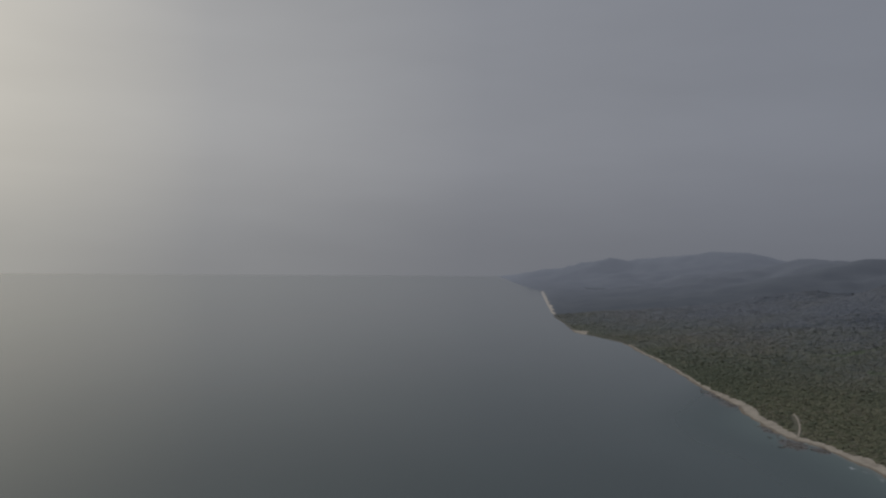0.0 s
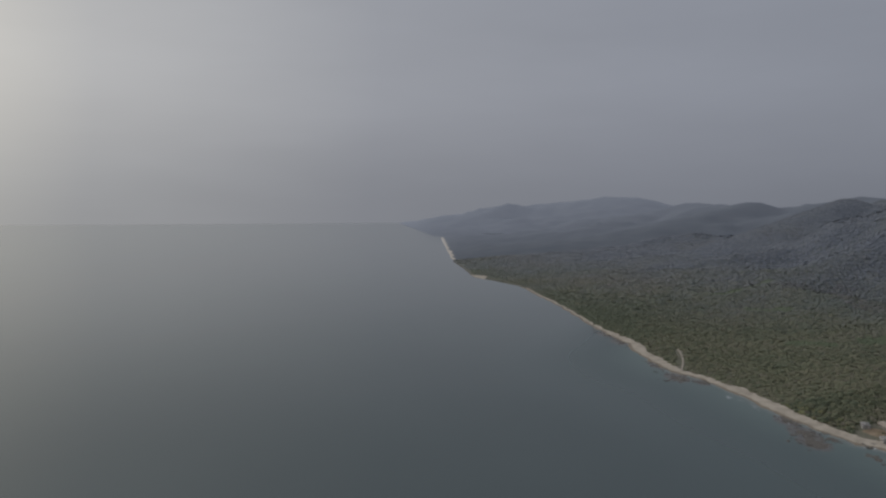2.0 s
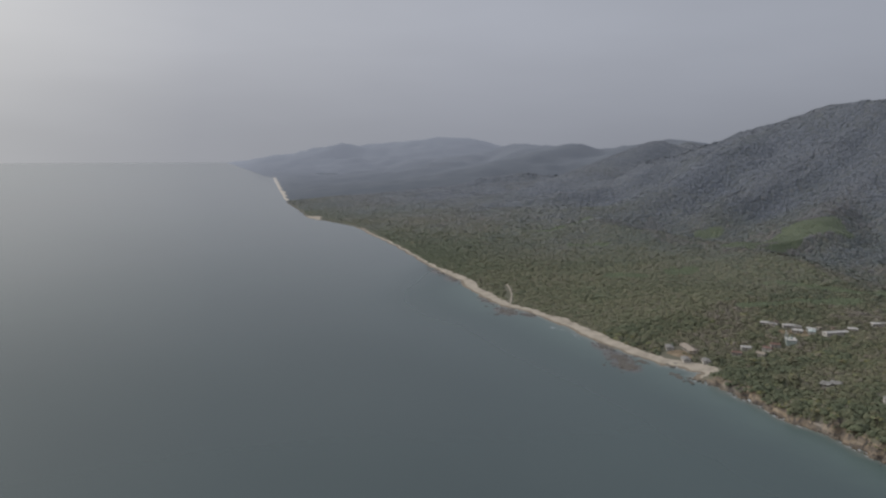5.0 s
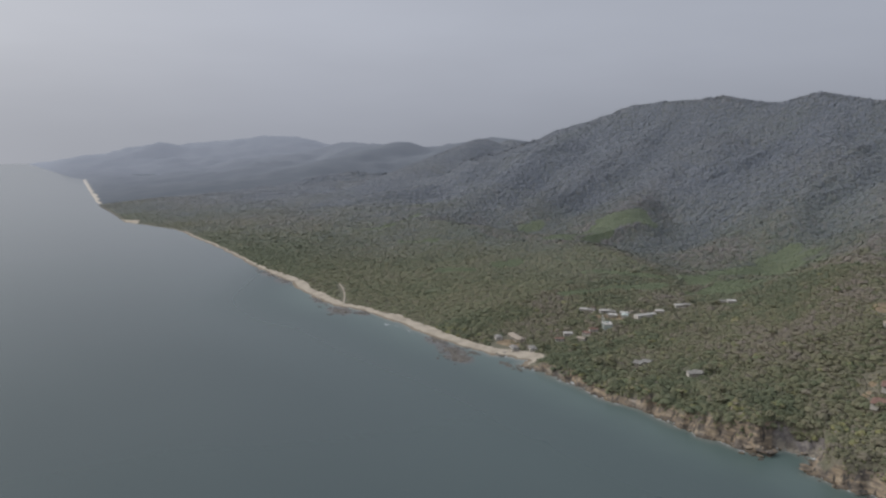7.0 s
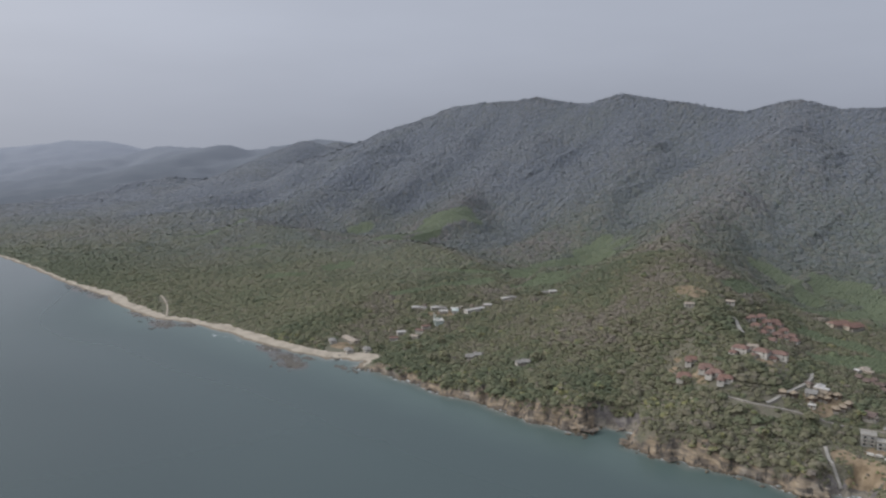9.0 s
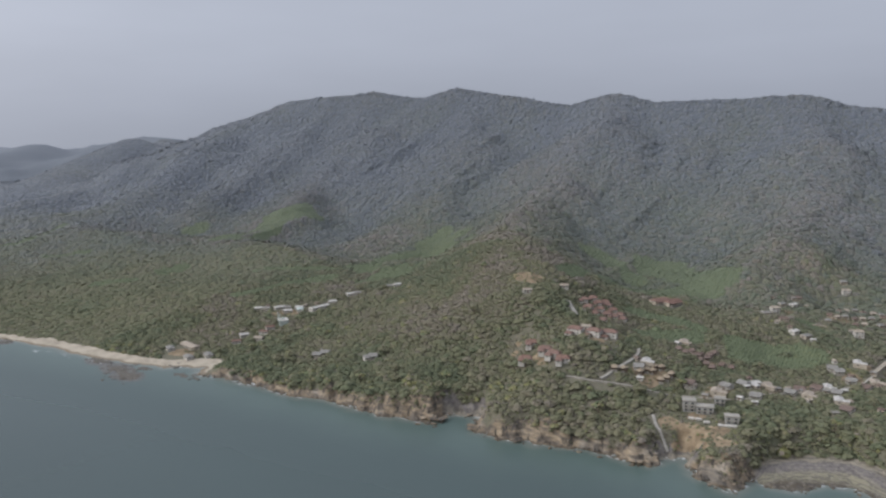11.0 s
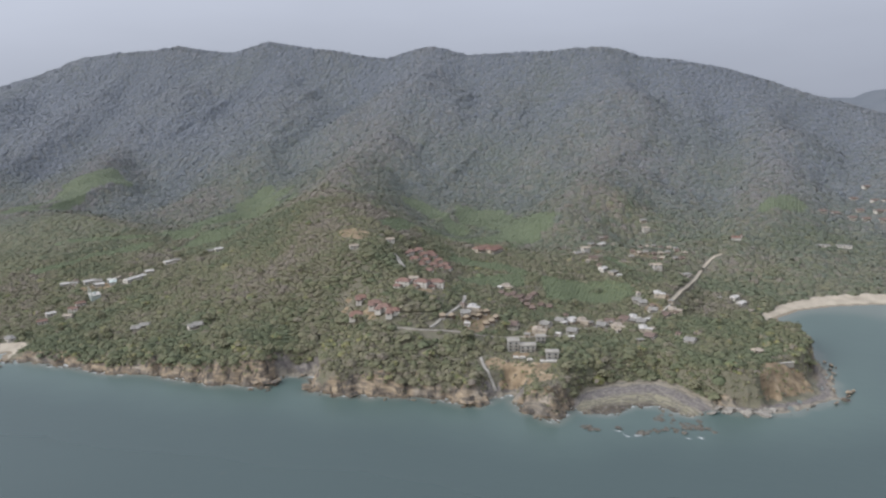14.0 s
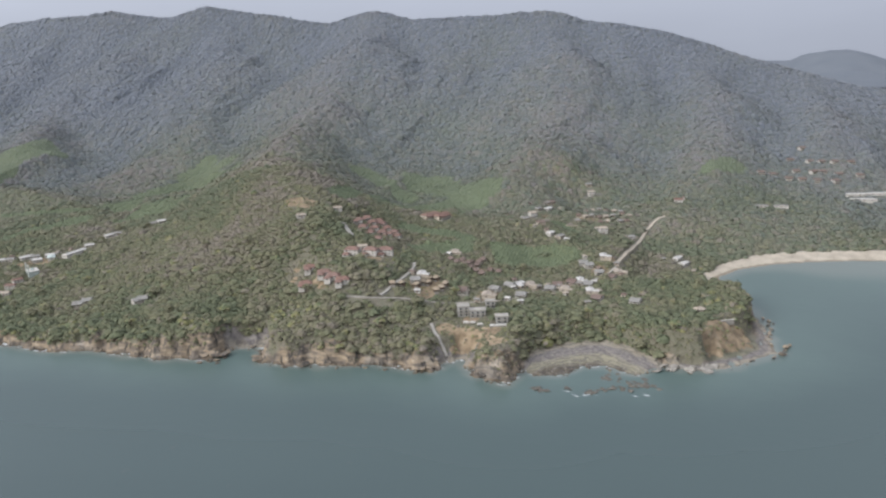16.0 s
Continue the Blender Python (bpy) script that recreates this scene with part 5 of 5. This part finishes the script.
px, py = planting(430, 780, -230, 720, 3.5)
ok, pz, pd = grown(px, py, 0.93)
px, py, pz, pd = px[ok], py[ok], pz[ok], pd[ok]
tn = tones(px, py, pd)
fm = field_mask(px, py)
bright = rng.uniform(0, 1, len(px)) < 0.02 + 0.55 * ease(55, 15, pd) * ease(0.05, 0.4, fbm(px, py, 28, 3, 123))
tn = np.where(bright, rng.uniform(0.86, 0.95, len(px)), tn)
tn = np.where(fm > rng.uniform(0.3, 0.55, len(fm)), rng.uniform(1.03, 1.08, len(px)), tn)
size = np.clip(rng.lognormal(math.log(2.45), 0.34, len(px)), 1.3, 5.6) * (1 - 0.35 * fm)
wood_near = wood("coastal_wood", LEAF, px, py, pz + 0.1 * size, size, size * rng.uniform(0.42, 0.68, len(px)) * (1 + 0.3 * ease(70, 20, pd)), tn, 11, lean=False, hazed=haze_share(px, py))
tagged(wood_near, "dense mixed green and dry brown coastal woodland", "trees", kind="stuff")

px, py = planting(780, 1140, -420, 1400, 5.9)
ok, pz, pd = grown(px, py, 0.98)
px, py, pz, pd = px[ok], py[ok], pz[ok], pd[ok]
fm = field_mask(px, py)
ok = (px < 1110 + soft_edge(px, py)) & (py < 1330 + soft_edge(px, py))
px, py, pz, pd, fm = px[ok], py[ok], pz[ok], pd[ok], fm[ok]
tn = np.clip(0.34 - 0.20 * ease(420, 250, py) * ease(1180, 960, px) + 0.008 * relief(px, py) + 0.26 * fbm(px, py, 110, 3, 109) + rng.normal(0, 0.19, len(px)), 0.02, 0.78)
tn = np.where(fm > rng.uniform(0.3, 0.55, len(fm)), rng.uniform(1.03, 1.08, len(px)), tn)
size = np.clip(rng.lognormal(math.log(3.9), 0.24, len(px)), 2.2, 6.5) * (1 - 0.2 * fm)
wood_inland = wood("inland_wood", LEAF, px, py, pz, size, size * rng.uniform(0.40, 0.62, len(px)) * (1 - 0.4 * fm), tn, 8, core=0.8, hazed=haze_share(px, py))
tagged(wood_inland, "grey-green woodland behind the village with pale plantations", "forest", kind="stuff")

px, py = planting(1040, 1700, -420, 1400, 6.2)
ok, pz, pd = grown(px, py, 1.0)
ok &= (px > 1110 + soft_edge(px, py)) & (py < 1330 + soft_edge(px, py))
px, py, pz, pd = px[ok], py[ok], pz[ok], pd[ok]
fm = field_mask(px, py)
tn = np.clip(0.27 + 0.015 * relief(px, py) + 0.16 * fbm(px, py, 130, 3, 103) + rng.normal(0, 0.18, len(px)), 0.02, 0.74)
tn = np.where(fm > rng.uniform(0.3, 0.55, len(fm)), rng.uniform(1.03, 1.08, len(px)), tn)
size = np.clip(rng.lognormal(math.log(4.3), 0.24, len(px)), 2.4, 7.5) * (1 - 0.25 * fm)
wood_hill = wood("hill_wood", LEAF, px, py, pz, size, size * rng.uniform(0.30, 0.50, len(px)) * (1 - 0.4 * fm), tn, 6, core=0.8, hazed=haze_share(px, py))
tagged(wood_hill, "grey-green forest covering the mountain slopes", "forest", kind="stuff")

for name, label, leaf, spots, typical, clumps in (
        ("north_wood", "grey-green forest along the northern coast", LEAF, planting(350, 780, 720, 1400, 6.0), 4.2, 8),
        ("far_north_wood", "grey-green hazy forest on the northern slopes", LEAF, planting(310, 1640, 1260, 2330, 7.2), 4.9, 3)):
    px, py = spots
    ok, pz, pd = grown(px, py, 0.97)
    px, py, pz, pd = px[ok], py[ok], pz[ok], pd[ok]
    ok = (py < 1330 + soft_edge(px, py)) == (name == "north_wood")
    px, py, pz, pd = px[ok], py[ok], pz[ok], pd[ok]
    fm = field_mask(px, py)
    # tone also rises northward, lightening the far woods for haze
    tn = np.clip(0.13 + 0.16 * ease(1200, 1700, py) + 0.22 * fbm(px, py, 190, 3, 107) + rng.normal(0, 0.10, len(px)), 0.02, 0.78)
    tn = np.where(fm > rng.uniform(0.3, 0.55, len(fm)), rng.uniform(1.03, 1.08, len(px)), tn)
    size = np.clip(rng.lognormal(math.log(typical), 0.22, len(px)), 2.4, 12)
    made = wood(name, leaf, px, py, pz, size, size * rng.uniform(0.26, 0.44, len(px)) * (1 - 0.4 * fm) * (1 - 0.5 * ease(1300, 2000, py)), tn, clumps, core=0.8, hazed=haze_share(px, py))
    tagged(made, label, "forest", kind="stuff")

# plantations: small even crowns in rows
px, py = [], []
for ax, ay, bx, by, wide in FIELDS:
    gap = 3.1 if max(ax, bx) < 800 else 4.4
    nx, ny = np.meshgrid(np.arange(min(ax, bx) - 1.5 * wide, max(ax, bx) + 1.5 * wide, gap), np.arange(min(ay, by) - 1.5 * wide, max(ay, by) + 1.5 * wide, gap))
    px, py = np.append(px, nx), np.append(py, ny)
# one tree to a place where strips overlap
first = np.unique(np.stack([np.round(px / 2.9), np.round(py / 2.9)], 1), axis=0, return_index=True)[1]
px, py = px[first], py[first]
px, py = px + rng.uniform(-0.5, 0.5, len(px)), py + rng.uniform(-0.5, 0.5, len(py))
ok, pz, pd = grown(px, py, 0.97, True)
px, py, pz = px[ok], py[ok], pz[ok]
size = rng.uniform(1.9, 2.7, len(px)) * np.where(px > 800, 1.35, 1.0)
orchard = wood("plantation", LEAF, px, py, pz, size, size * rng.uniform(0.3, 0.45, len(px)), 1.06 + 0.03 * fbm(px, py, 60, 2, 121), 6, hazed=0.6 * haze_share(px, py))
tagged(orchard, "even green plantation trees on the lower slopes", "plantation", kind="stuff")

# low brown and olive bushes on the scrub slopes and along the cliff edge
px, py = planting(440, 890, -90, 620, 1.7)
pz, pd, pc = ground_height(px, py)
near_edge = (pc > 0.5) & (pd > 5.5 + 2.5 * fbm(px, py, 15, 2, 93)) & (pz > 5) & (pd < 14) & (rng.uniform(0, 1, len(px)) < 0.8)
ok = ((scrub_mask(px, py) > 0.4) | near_edge | ((platform_place(px, py)[0] > 0.03) & (pz > 3.5))) & (pz > 2.6) & (platform_place(px, py)[0] < 0.93) & (rng.uniform(0, 1, len(px)) < 0.62 - 0.42 * bare_mask(px, py))
for cx, cy, r in CLEARED:
    ok &= (px - cx) ** 2 + (py - cy) ** 2 > 0.6 * r * r
px, py, pz = px[ok], py[ok], pz[ok]
size = rng.uniform(0.6, 1.5, len(px))
bushes = wood("scrub_bushes", LEAF, px, py, pz, size, size * rng.uniform(0.5, 0.9, len(px)), np.where(rng.uniform(0, 1, len(px)) < 0.35 + 0.5 * fbm(px, py, 24, 2, 125), 0.92, np.clip(0.42 + 0.3 * fbm(px, py, 20, 2, 115) + rng.normal(0, 0.14, len(px)), 0.05, 0.8)), 7, lean=False)
tagged(bushes, "low brown and olive scrub on bare slopes and cliff edges", "bushes", kind="stuff")


# ---- tall single trees along the cliff edge and round the village ----
def tree(seed, tall, wide, material):
    """A tapered trunk with three limbs and a crown of uneven clumps."""
    r = random.Random(seed)
    base = tagged(new("tree"), "tall broad-crowned tree standing above the coastal wood", "tree", "tall coastal trees")

    def stem(p0, p1, r0, r1):
        bm = bmesh.new()
        way = Vector(p1) - Vector(p0)
        m = Matrix.Translation((Vector(p0) + Vector(p1)) / 2) @ way.to_track_quat("Z", "Y").to_matrix().to_4x4()
        bmesh.ops.create_cone(bm, segments=7, radius1=r0, radius2=r1, depth=way.length, cap_ends=True, matrix=m)
        return bm

    part("trunk", stem((0, 0, -1.0), (0.2, 0.1, tall * 0.6), 0.32, 0.18), BARK, base)
    bm = bmesh.new()
    for k in range(3):
        a = 2.1 * k + r.uniform(0, 0.6)
        tip = (wide * 0.55 * math.cos(a), wide * 0.55 * math.sin(a), tall * r.uniform(0.68, 0.8))
        part("limb", stem((0.1, 0.05, tall * 0.42), tip, 0.14, 0.06), BARK, base)
    for k in range(16):
        a, q = 2.4 * k, math.sqrt((k + 0.4) / 16)
        at = Vector((wide * q * math.cos(a), wide * q * math.sin(a), tall * (0.92 - 0.34 * q) + r.uniform(-0.5, 0.5)))
        made = bmesh.ops.create_icosphere(bm, subdivisions=1, radius=1)["verts"]
        size = wide * r.uniform(0.26, 0.44)
        for v in made:
            v.co = v.co * size * r.uniform(0.7, 1.25)
            v.co.z *= 0.7
            v.co += at
    crown = part("crown", bm, material, base)
    crown.data.attributes.new("tone", "FLOAT", "FACE").data.foreach_set("value", [r.choice((0.2, 0.4, 0.55, 0.95))] * len(crown.data.polygons))
    return base


kinds = [tree(k, r_tall, r_wide, LEAF) for k, (r_tall, r_wide) in enumerate(((8, 3.2), (9.5, 3.8), (7, 2.8), (10, 3.4), (8.5, 4.2)))]
tx, ty = planting(440, 700, -90, 620, 24)
ok, tz, td = grown(tx, ty, 0.45)
ok &= (td < 70) | (rng.uniform(0, 1, len(tx)) < 0.25)
for k, (x, y, z) in enumerate(zip(tx[ok], ty[ok], tz[ok])):
    m = pose(x, y, z, 0, 0, random.uniform(0, 360))
    if k < len(kinds):
        kinds[k].matrix_basis = m
    else:
        copy_thing(kinds[k % len(kinds)], m)
